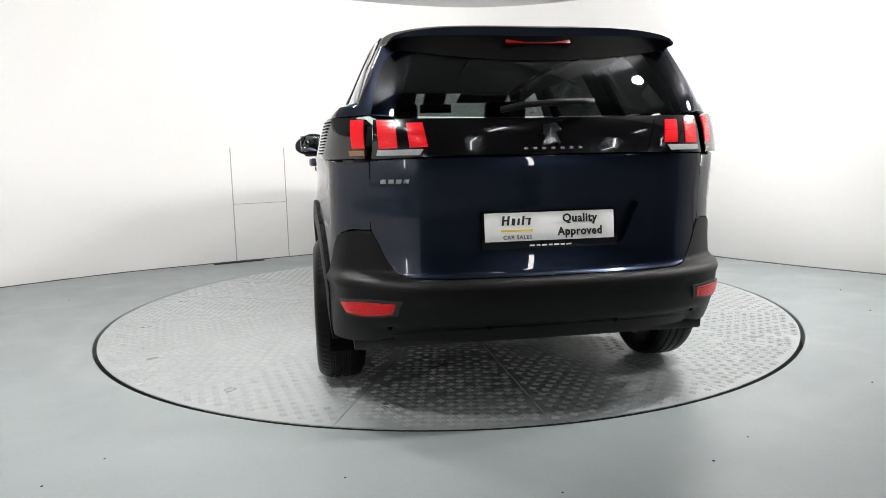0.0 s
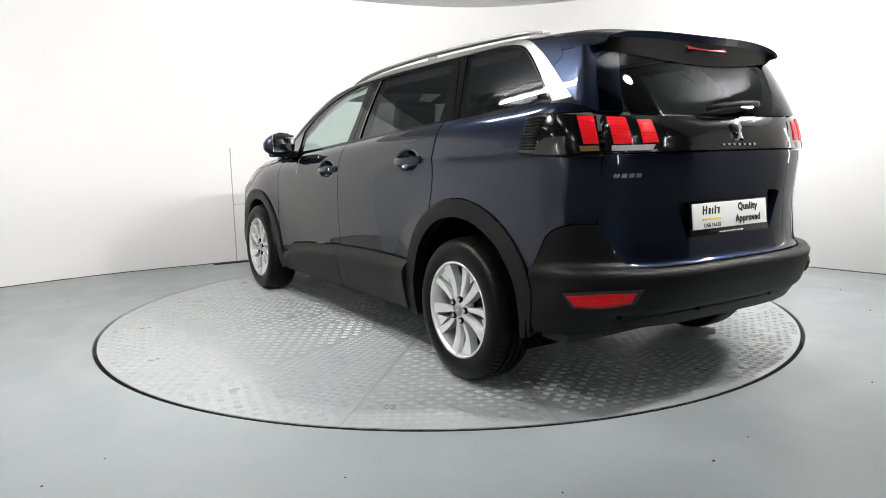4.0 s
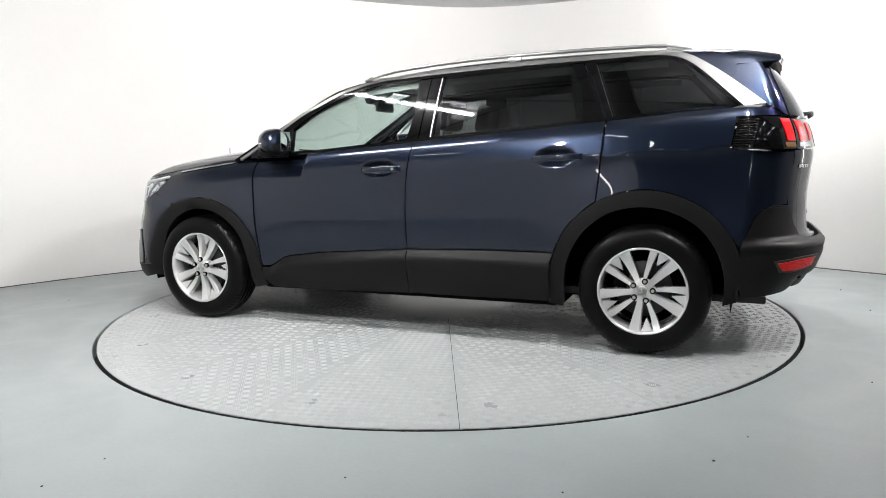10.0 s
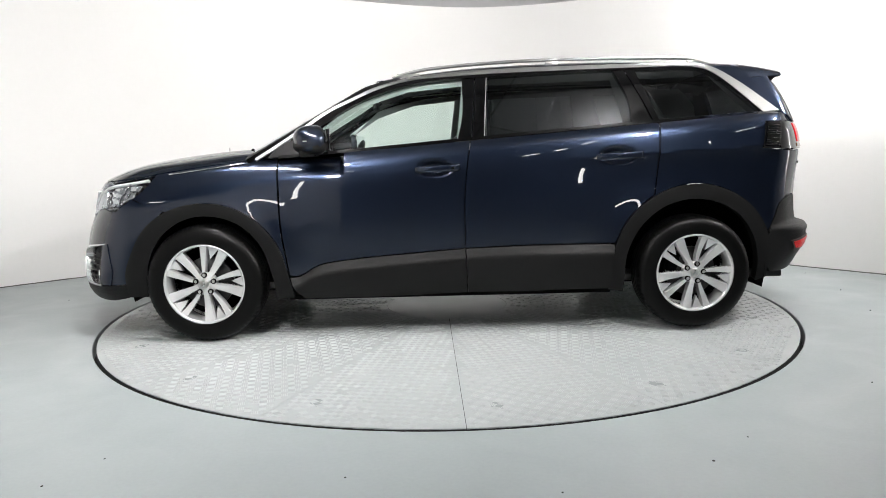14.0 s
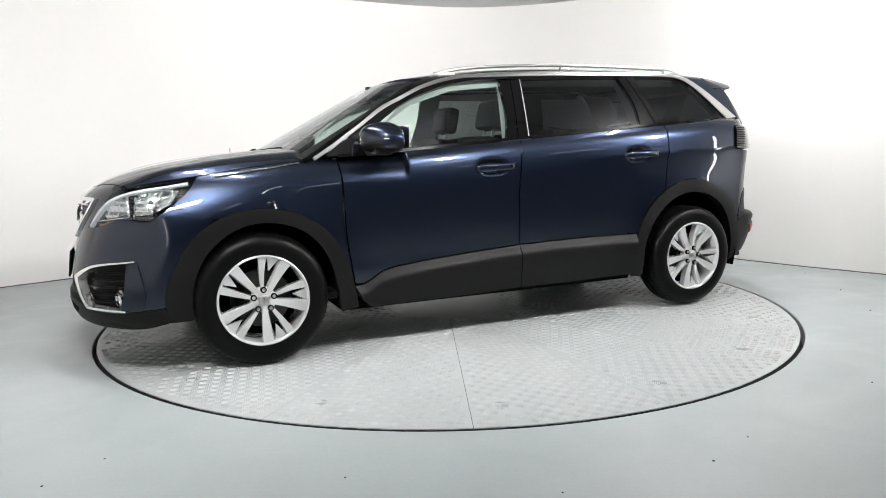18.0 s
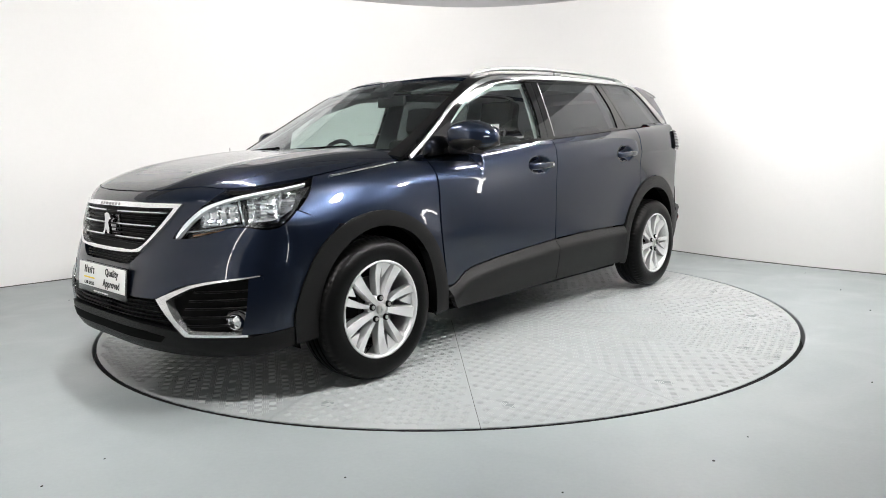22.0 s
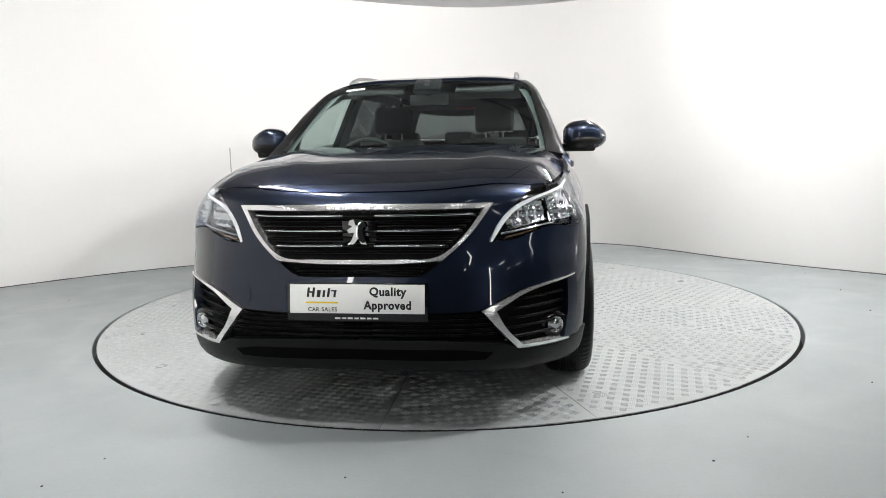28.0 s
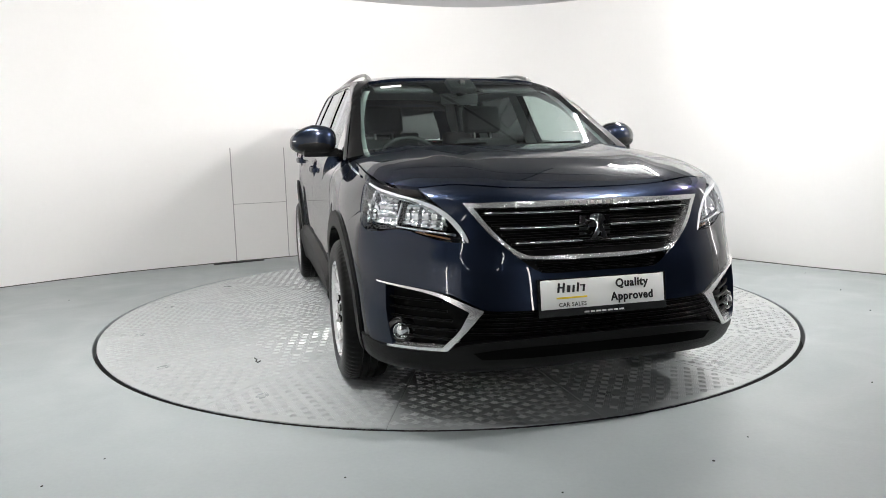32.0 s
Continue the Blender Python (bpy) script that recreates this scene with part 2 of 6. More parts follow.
def build_room():
    R = 2.227 + 0.022
    # floor with a round pit for the turntable
    ring = [(R * math.cos(2 * math.pi * i / 160), R * math.sin(2 * math.pi * i / 160)) for i in range(160)]
    V, F = [], []
    for i, (x, y) in enumerate(ring):
        k = 14.0 / max(abs(x), abs(y))
        V += [(x, y, -0.10), (x, y, -0.004), (x * 1.0018, y * 1.0018, 0), (x * 1.6, y * 1.6, 0), (x * k, y * k, 0)]
    for i in range(160):
        j = (i + 1) % 160
        F += [(i * 5 + q, i * 5 + q + 1, j * 5 + q + 1, j * 5 + q)[::-1] for q in range(4)]
    tagged(put("floor", mesh_of("floor", V, F, M_FLOOR, smooth=False)), "pale grey-green painted concrete floor, scuffed and slightly glossy", "floor", kind="structure")
    V = [(R * math.cos(2 * math.pi * i / 160), R * math.sin(2 * math.pi * i / 160), -0.09) for i in range(160)]
    tagged(put("pit_base", mesh_of("pit_base", V, [tuple(range(160))], M_GAP, smooth=False)), "dark base of the shallow turntable pit", "floor", kind="structure")
    # wall
    line = wall_line()
    d = np.gradient(line, axis=0)
    nrm = np.stack([-d[:, 1], d[:, 0]], 1) / np.linalg.norm(d, axis=1)[:, None]
    V, F = [], []
    for (x, y), (a, b) in zip(line, nrm):
        V += [(x, y, 0), (x, y, HEIGHT), (x + a * .12, y + b * .12, HEIGHT), (x + a * .12, y + b * .12, 0)]
    for i in range(len(line) - 1):
        F += [(i * 4 + q, i * 4 + (q + 1) % 4, i * 4 + 4 + (q + 1) % 4, i * 4 + 4 + q) for q in range(4)]
    F += [(3, 2, 1, 0), tuple(len(V) - 4 + q for q in range(4))]
    w = tagged(put("wall_back", mesh_of("wall_back", V, F, M_WALL)), "white painted curved backdrop wall with a fine hatch outline", "wall", kind="structure")
    w.data.set_sharp_from_angle(angle=radians(40))
    # dark line of uneven width where the wall meets the floor
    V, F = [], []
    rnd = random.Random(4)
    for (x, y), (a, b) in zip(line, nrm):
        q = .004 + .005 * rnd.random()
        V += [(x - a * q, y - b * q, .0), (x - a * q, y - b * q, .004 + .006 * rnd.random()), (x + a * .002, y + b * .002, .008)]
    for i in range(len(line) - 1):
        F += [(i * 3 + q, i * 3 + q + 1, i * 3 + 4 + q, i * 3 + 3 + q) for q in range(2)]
    tagged(put("baseboard", mesh_of("baseboard", V, F, M_FOOTLINE)), "thin uneven dark line between wall and floor", "trim", kind="structure")
    # ceiling over the booth
    P = [(x, y) for x, y in line if y > -2.9]
    V = [(x * 1.02, y * 1.02, HEIGHT) for x, y in P] + [(x * 1.02, y * 1.02, HEIGHT + .1) for x, y in P]
    n = len(P)
    F = [tuple(range(n))[::-1], tuple(range(n, 2 * n))] + [(i, (i + 1) % n, n + (i + 1) % n, n + i) for i in range(n)]
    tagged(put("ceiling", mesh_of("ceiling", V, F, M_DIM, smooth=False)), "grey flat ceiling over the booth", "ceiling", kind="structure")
    # dark cable conduits under the ceiling
    for x0, y0, x1, y1 in ((-2.6, -2.0, 2.9, -1.25), (-2.2, -.7, 1.2, -2.6), (-1.0, .6, 2.7, -.4), (.3, -2.7, 1.1, .9)):
        n = math.hypot(x1 - x0, y1 - y0)
        ob = part("ceiling_conduit", add_cyl(bmesh.new(), .011, .011, n, pose(0, 0, 0, 0, 90, 0), 10), M_GAP, None)
        ob.matrix_basis = pose((x0 + x1) / 2, (y0 + y1) / 2, HEIGHT - .012, 0, 0, math.degrees(math.atan2(y1 - y0, x1 - x0)))
        tagged(ob, "thin dark cable conduit fixed under the booth ceiling", "conduit", "cable conduits")
    # pale soffit that follows the top of the wall
    V, F = [], []
    for (x, y), (a, b) in zip(line, nrm):
        if y > -1.2:
            V += [(x + a * .01, y + b * .01, HEIGHT - .006), (x - a * .62, y - b * .62, HEIGHT - .006), (x - a * .62, y - b * .62, HEIGHT + .002)]
    F = [(i * 3 + q, i * 3 + q + 1, i * 3 + 4 + q, i * 3 + 3 + q) for i in range(len(V) // 3 - 1) for q in range(2)]
    tagged(put("trim", mesh_of("trim", V, F, M_CEIL, smooth=False)), "pale grey soffit along the top of the wall", "trim", kind="structure")
    # hall
    bm = bmesh.new()
    add_box(bm, (27.8, .2, 5.2), (0, -13.9, 2.6))
    add_box(bm, (27.8, .2, 5.2), (0, 13.9, 2.6))
    add_box(bm, (.2, 27.6, 5.2), (-13.9, 0, 2.6))
    add_box(bm, (.2, 27.6, 5.2), (13.9, 0, 2.6))
    tagged(part("wall_hall", bm, M_HALL, None, sharp=0), "dark outer walls of the unlit hall", "wall", kind="structure")
    tagged(part("ceiling_hall", add_box(bmesh.new(), (28, 28, .2), (0, 0, 5.3)), M_HALL, None, sharp=0), "dark high roof of the hall", "ceiling", kind="structure")


def strip_on_wall(a, b, z0, z1, out=.003):
    """A thin line on the wall from plan x a to b, between two heights."""
    line = wall_line()
    q = line[(line[:, 1] > 0)]
    xs = np.linspace(a, b, max(2, int(abs(b - a) / .03) + 2))
    ys = np.interp(xs, q[:, 0], q[:, 1])
    V, F = [], []
    for x, y in zip(xs, ys):
        d = np.array([-.45, .89]) if x < .4 else np.array([.75, .66])
        V += [(x - d[0] * out, y - d[1] * out, z0), (x - d[0] * out, y - d[1] * out, z1), (x + d[0] * .01, y + d[1] * .01, z1), (x + d[0] * .01, y + d[1] * .01, z0)]
    for i in range(len(xs) - 1):
        F += [(i * 4 + k, i * 4 + (k + 1) % 4, i * 4 + 4 + (k + 1) % 4, i * 4 + 4 + k) for k in range(4)]
    return V, F


def build_hatch():
    h = tagged(new("wall_hatch"), "flush white wall hatch outlined by thin grey joints", "hatch")
    h.location = (-1.9, 2.3, 0)
    for name, args in (("joint", (-2.150, -2.141, .01, 1.155)), ("joint", (-1.672, -1.664, .01, 1.15)), ("joint", (-2.15, -1.664, .585, .590))):
        V, F = strip_on_wall(*args)
        V = [(x + 1.9, y - 2.3, z) for x, y, z in V]
        put(name, mesh_of(name, V, F, M_LINE, smooth=False), h)


def build_threshold():
    bm = bmesh.new()
    ang = math.atan2(.42, .74)
    add_box(bm, (.50, .05, .012), pose(-2.10, 2.13, .006, 0, 0, math.degrees(ang)), .003)
    tagged(part("threshold_bar", bm, M_GAP, None), "flat black bar lying on the floor by the wall", "bar")


def build_lights():
    spec = [(220, 1.78), (14, 1.9)]
    first = None
    for a, r in spec:
        m = pose(r * math.cos(radians(a)), r * math.sin(radians(a)), HEIGHT - .035, 0, 0, a + 90)
        if first is None:
            e = tagged(new("ceiling_light"), "white linear tube light fixed to the booth ceiling", "lamp", "ring of tube lights")
            bm = add_cyl(bmesh.new(), .019, .019, 1.46, pose(0, 0, -.022, 0, 90, 0), 12)
            part("tube", bm, M_TUBE, e, "glowing white tube")
            part("housing", add_box(bmesh.new(), (1.5, .06, .03), (0, 0, .019), .006), M_FIXT, e)
            for s in (-1, 1):
                part("end_cap", add_box(bmesh.new(), (.02, .045, .05), (s * .742, 0, -.012), .004), M_FIXT, e)
            e.matrix_basis = m
            first = e
        else:
            copy_thing(first, m)
    first = None
    for x, y, aim in ((1.72, -2.3, (-2.2, .9, 1.0)), (3.7, -1.15, (-2.2, .6, 1.0)), (-1.0, -3.2, (-2.4, 2.0, 1.2))):
        m = look((x, y, HEIGHT - .16), aim)
        if first is None:
            e = tagged(new("spot_lamp"), "round white lamp tilted from the booth ceiling towards the turntable", "lamp", "round tilted lamps")
            part("lamp_face", add_cyl(bmesh.new(), .082, .082, .004, pose(0, 0, -.052), 32), M_SPOT, e, "glowing round lamp face")
            V, F = revolve([(.0, .06), (.05, .055), (.075, .02), (.088, -.05), (.092, -.082), (.089, -.082), (.084, -.050)], 32)
            put("housing", mesh_of("housing", [(a, -c, b) for a, b, c in V], F, M_FIXT), e)
            part("bracket", add_cyl(bmesh.new(), .012, .012, .16, pose(0, .045, .075, -40, 0, 0), 10), M_FIXT, e)
            e.matrix_basis = m
            first = e
        else:
            copy_thing(first, m)
    first = None
    for x, y in ((-1.6, -5.05), (1.75, -5.05), (4.35, -.5)):
        m = pose(x, y, 0, 0, 0, math.degrees(math.atan2(-x, y)) )
        if first is None:
            e = tagged(new("stand_light"), "upright white tube light on a black stand", "lamp", "upright stand lights")
            part("tube", add_cyl(bmesh.new(), .025, .025, 1.25, pose(0, 0, 1.30), 14), M_STAND, e, "glowing upright tube")
            part("foot", add_cyl(bmesh.new(), .16, .15, .02, pose(0, 0, .01), 24), M_GAP, e)
            part("post", add_cyl(bmesh.new(), .014, .014, .67, pose(0, 0, .345), 12), M_GAP, e)
            part("end_cap", add_cyl(bmesh.new(), .028, .028, .03, pose(0, 0, 1.935), 14), M_GAP, e)
            e.matrix_basis = m
            first = e
        else:
            copy_thing(first, m)
    first = None
    for i in range(6):
        for j in range(3):
            x, y = -10 + 4.0 * i, -6.0 - 2.9 * j
            m = pose(x, y, 4.6, 0, 0, 90)
            if first is None:
                e = tagged(new("hall_light"), "slim white strip light hanging in the dark hall", "lamp", "rows of hall strip lights")
                part("diffuser", add_box(bmesh.new(), (1.2, .07, .02), (0, 0, -.02)), M_STRIP, e, "glowing diffuser")
                part("housing", add_box(bmesh.new(), (1.24, .09, .04), (0, 0, .012), .004), M_FIXT, e)
                part("hanger", add_box(bmesh.new(), (.01, .01, .58), (0, 0, .32)), M_FIXT, e)
                e.matrix_basis = m
                first = e
            else:
                copy_thing(first, m)


def build_debris():
    rnd = random.Random(9)
    spots = [(-1.35, -2.64, .2), (1.10, -2.36, .15), (-1.24, -2.44, .12), (2.72, -.45, .4), (2.9, .2, .3), (-2.9, .4, .3), (-3.0, -.6, .25),
             (.9, -2.55, .25), (1.9, -1.8, .25), (-.35, -2.62, .2), (2.6, -1.5, .2), (-2.5, -1.3, .2), (.35, -2.75, .2), (3.0, .9, .3)]
    for x, y, s in spots:
        bm = bmesh.new()
        bmesh.ops.create_icosphere(bm, subdivisions=1, radius=.009 * s + .0022)
        for v in bm.verts:
            v.co = Vector((v.co.x * rnd.uniform(.7, 1.8), v.co.y * rnd.uniform(.7, 1.5), max(v.co.z, -.002) * .6 + .0015))
        ob = part("debris", bm, M_DEBRIS, None)
        ob.matrix_basis = pose(x, y, 0, 0, 0, rnd.uniform(0, 180))
        tagged(ob, "tiny dark crumb of dirt on the painted floor", "debris", "crumbs on the floor")


def build_turntable():
    t = tagged(new("turntable"), "round grey painted tread-plate turntable in sixteen sectors", "turntable")
    R, n = 2.227, 16
    V, F = [], []
    for i in range(160):
        a = 2 * math.pi * i / 160
        c, s = math.cos(a), math.sin(a)
        V += [(R * c, R * s, -.004), (R * c, R * s, -.06)]
    F = [(i * 2, (i * 2 + 2) % 320, (i * 2 + 3) % 320, i * 2 + 1)[::-1] for i in range(160)]
    F.append(tuple(range(0, 320, 2)))
    put("deck", mesh_of("deck", V, F, M_GAP, smooth=False), t, "dark steel deck below the plates")
    # sector plates with a hairline joint between them
    half, r0, gap = math.pi / n, .42, .0014
    pts = []
    steps = 10
    for i in range(steps + 1):
        a = -half + 2 * half * i / steps
        pts.append((a, R))
    def plate_mesh():
        top = [(rr * math.cos(a), rr * math.sin(a)) for a, rr in pts] + [(r0 * math.cos(a), r0 * math.sin(a)) for a, _ in pts[::-1]]
        sides = np.array(top)
        out = []
        for x, y in sides:
            a = math.atan2(y, x)
            y2 = y - math.copysign(gap, y) * (1 if abs(abs(a) - half) < 1e-6 else 0)
            out.append((x, y2))
        k = len(out)
        V = [(x, y, .0) for x, y in out] + [(x, y, -.005) for x, y in out]
        F = [tuple(range(k))] + [(i, (i + 1) % k, k + (i + 1) % k, k + i) for i in range(k)]
        return mesh_of("tread_plate", V, F, M_PLATE, smooth=False)
    me = plate_mesh()
    for i in range(n):
        put("tread_plate", me, t, at=pose(0, 0, 0, 0, 0, .7 + 22.5 * (i + .5)))
    V = [(.418 * math.cos(2 * math.pi * i / 48), .418 * math.sin(2 * math.pi * i / 48), z) for z in (0, -.005) for i in range(48)]
    F = [tuple(range(48))] + [(i, (i + 1) % 48, 48 + (i + 1) % 48, 48 + i)[::-1] for i in range(48)]
    put("centre_plate", mesh_of("centre_plate", V, F, M_PLATE, smooth=False), t)
    # raised bars in groups of four, alternating in direction, cut to each sector
    V, F = [], []
    pitch, L, Wd, h = .043, .0165, .0022, .0018
    rnd = random.Random(2)
    for sct in range(n):
        base = radians(.7 + 22.5 * (sct + .5))
        cb, sb = math.cos(base), math.sin(base)
        skew = rnd.uniform(-.4, .4)
        worn = rnd.uniform(0, .12)
        for ix in range(int(r0 / pitch), int(R / pitch) + 1):
            for iy in range(-12, 13):
                x, y = (ix + skew) * pitch, (iy + skew) * pitch
                r, a = math.hypot(x, y), math.atan2(y, x)
                if r > R - .03 or r < r0 + .02 or abs(a) * r > half * r - .02 or rnd.random() < worn:
                    continue
                rot = math.pi / 4 if (ix + iy) % 2 else -math.pi / 4
                cr, sr = math.cos(rot), math.sin(rot)
                for b in (-1.5, -.5, .5, 1.5):
                    i0 = len(V)
                    o = b * .0080
                    for u, v, z in ((-L, o - Wd, 0), (L, o - Wd, 0), (L, o + Wd, 0), (-L, o + Wd, 0), (-L * .8, o - Wd * .5, h), (L * .8, o - Wd * .5, h), (L * .8, o + Wd * .5, h), (-L * .8, o + Wd * .5, h)):
                        px, py = x + u * cr - v * sr, y + u * sr + v * cr
                        V.append((px * cb - py * sb, px * sb + py * cb, z + .0002))
                    F += [(i0 + 4, i0 + 5, i0 + 6, i0 + 7)] + [(i0 + q, i0 + (q + 1) % 4, i0 + 4 + (q + 1) % 4, i0 + 4 + q) for q in range(4)]
    ob = put("tread_relief", mesh_of("tread_relief", V, F, M_LOZ, smooth=False), t, "worn raised bars of the tread plates")
    tagged(ob, kind="stuff")
    # a loose wire lying on the plates
    pts = [(.0, 0, .006), (.03, .012, .006), (.06, .006, .006), (.09, .016, .007), (.11, .03, .02)]
    V, F = sweep([(.93 + x, -1.32 + y, z) for x, y, z in pts], oval(.003, .003, 6))
    put("wire", mesh_of("wire", V, F, M_DEBRIS), t, "short dark wire end")
    return t


# ---- body form: half widths, end profiles and caps, in the car's own axes (x forward, y left, z up) ----
def curve(pairs):
    """A smooth curve through (u, v) pairs, as a function of arrays."""
    a = np.array(sorted(pairs), float)
    u, v = a[:, 0], a[:, 1]
    h = np.diff(u)
    d = np.diff(v) / h
    m = np.empty(len(u))
    m[0], m[-1] = d[0], d[-1]
    for i in range(1, len(u) - 1):
        m[i] = 0 if d[i - 1] * d[i] <= 0 else 2 * d[i - 1] * d[i] / (d[i - 1] + d[i])

    def f(q):
        q = np.clip(np.asarray(q, float), u[0], u[-1])
        i = np.clip(np.searchsorted(u, q) - 1, 0, len(h) - 1)
        s = (q - u[i]) / h[i]
        return (v[i] * (1 + 2 * s) * (1 - s) ** 2 + m[i] * h[i] * s * (1 - s) ** 2
                + v[i + 1] * s * s * (3 - 2 * s) - m[i + 1] * h[i] * s * s * (1 - s))
    return f


def smooth01(a, b, q):
    s = np.clip((q - a) / (b - a), 0, 1)
    return s * s * (3 - 2 * s)


def smax(k, *vals):
    out = vals[0]
    for v in vals[1:]:
        h = np.clip(0.5 + 0.5 * (out - v) / k, 0, 1)
        out = v + (out - v) * h + k * h * (1 - h)
    return out


SIDE = curve([(.10, .74), (.20, .80), (.256, .838), (.35, .856), (.44, .862), (.50, .863), (.56, .866), (.62, .869), (.70, .8712),
              (.78, .8715), (.86, .8712), (.93, .870), (.97, .867), (1.01, .8615), (1.05, .852), (1.08, .839), (1.10, .823), (1.12, .800), (1.18, .765)])
NOSE = curve([(.15, 2.17), (.22, 2.25), (.28, 2.305), (.36, 2.32), (.45, 2.315), (.55, 2.297), (.62, 2.282), (.70, 2.258),
              (.80, 2.242), (.88, 2.225), (.93, 2.19), (.98, 2.10), (1.05, 1.9)])
TAIL = curve([(.15, 2.05), (.24, 2.12), (.30, 2.175), (.38, 2.232), (.46, 2.269), (.53, 2.288), (.575, 2.282), (.598, 2.245),
              (.615, 2.215), (.70, 2.206), (.80, 2.205), (.92, 2.215), (1.02, 2.225), (1.08, 2.215), (1.14, 2.20), (1.21, 2.165), (1.3, 2.11)])
HOOD = curve([(.9, 1.115), (1.1, 1.108), (1.3, 1.097), (1.5, 1.078), (1.8, 1.036), (2.0, .99), (2.1, .955), (2.19, .91), (2.3, .85)])
ROOF = curve([(-2.2, 1.490), (-2.05, 1.534), (-1.8, 1.579), (-1.4, 1.601), (-1.0, 1.606), (-.6, 1.602), (-.2, 1.586), (.2, 1.55), (.45, 1.512), (.7, 1.45)])


def belt(x):
    return 1.12 - .075 * np.asarray(x)


def side_w(x, z):
    zz = z - (belt(x) - 1.12) * smooth01(.55, .95, z)
    w = SIDE(zz)
    w = w - .045 * np.clip((-x - 1.15) / .7, 0, 2) ** 2 - .045 * np.clip((x - 1.15) / .6, 0, 2) ** 2 * smooth01(.75, .95, z) \
        - .03 * np.clip((x - 1.3) / .7, 0, 2) ** 2
    d = z - (1.032 - .045 * (x + 1.2))
    w = w + .012 * np.exp(-np.abs(d) / np.where(d > 0, .065, .035)) * smooth01(-.45, -1.05, x)
    r = np.hypot(np.abs(x) - 1.42, z - .345)
    return w + .018 * np.exp(-((r - .44) / .12) ** 2)


def nose_x(y, z):
    return NOSE(z) - .30 * np.minimum(np.abs(y) / .8, 1.4) ** (2.6 + smooth01(.86, .64, z))


def tail_x(y, z):
    return -(TAIL(z) - .25 * np.minimum(np.abs(y) / .8, 1.3) ** 4)


def hood_z(x, y):
    ridge = .005 * np.exp(-((np.abs(y) - (.36 + .14 * (2.2 - x))) / .07) ** 2)
    return HOOD(x) - .085 * (np.abs(y) / .79) ** 6 + ridge


def lower(x, y, z):
    """Signed form of the body below the belt line; zero on its skin."""
    top = np.where(x > .6, z - hood_z(x, y), z - 1.5)
    return smax(.05, np.abs(y) - side_w(x, z), x - nose_x(y, z), tail_x(y, z) - x, top)


def glass_w(x, z):
    s = np.clip(z - 1.12, -.2, .6)
    w = .785 - .36 * s - .19 * s * np.abs(s)
    return w - .026 * np.clip((-x - 1.2) / .7, 0, 2) ** 2 - .01 * np.clip((x - .2) / .8, 0, 2) ** 2


def screen_x(y, z):
    return 1.325 - 1.85 * (z - 1.06) - .105 * (np.abs(y) / .59) ** 2.1


def rear_x(y, z):
    return -(2.176 - .62 * (z - 1.21) - .55 * (z - 1.35) ** 2 - .115 * (np.abs(y) / .68) ** 4.5)


def roof_z(x, y):
    return ROOF(x) - .05 * (np.abs(y) / .6) ** 4.5


def upper(x, y, z):
    """Signed form of the cabin above the belt line."""
    return smax(.016, np.abs(y) - glass_w(x, z), z - roof_z(x, y), x - screen_x(y, z), rear_x(y, z) - x)


def cap(x, y, z):
    """The cabin with no slope at its back end: roof and spoiler."""
    return smax(.04, np.abs(y) - glass_w(x, z), z - roof_z(x, y), x - screen_x(y, z))


# ---- panels: outlines laid on the body form ----
def clip_cell(poly, x0, y0, x1, y1):
    for ax, lim, keep in ((0, x0, 1), (0, x1, -1), (1, y0, 1), (1, y1, -1)):
        out = []
        n = len(poly)
        for i in range(n):
            p, q = poly[i], poly[(i + 1) % n]
            a, b = (p[ax] - lim) * keep, (q[ax] - lim) * keep
            if a >= 0:
                out.append(p)
            if (a > 0 and b < 0) or (a < 0 and b > 0):
                s = a / (a - b)
                r = [p[0] + (q[0] - p[0]) * s, p[1] + (q[1] - p[1]) * s]
                r[ax] = lim
                out.append(tuple(r))
        poly = out
        if len(poly) < 3:
            return []
    return poly


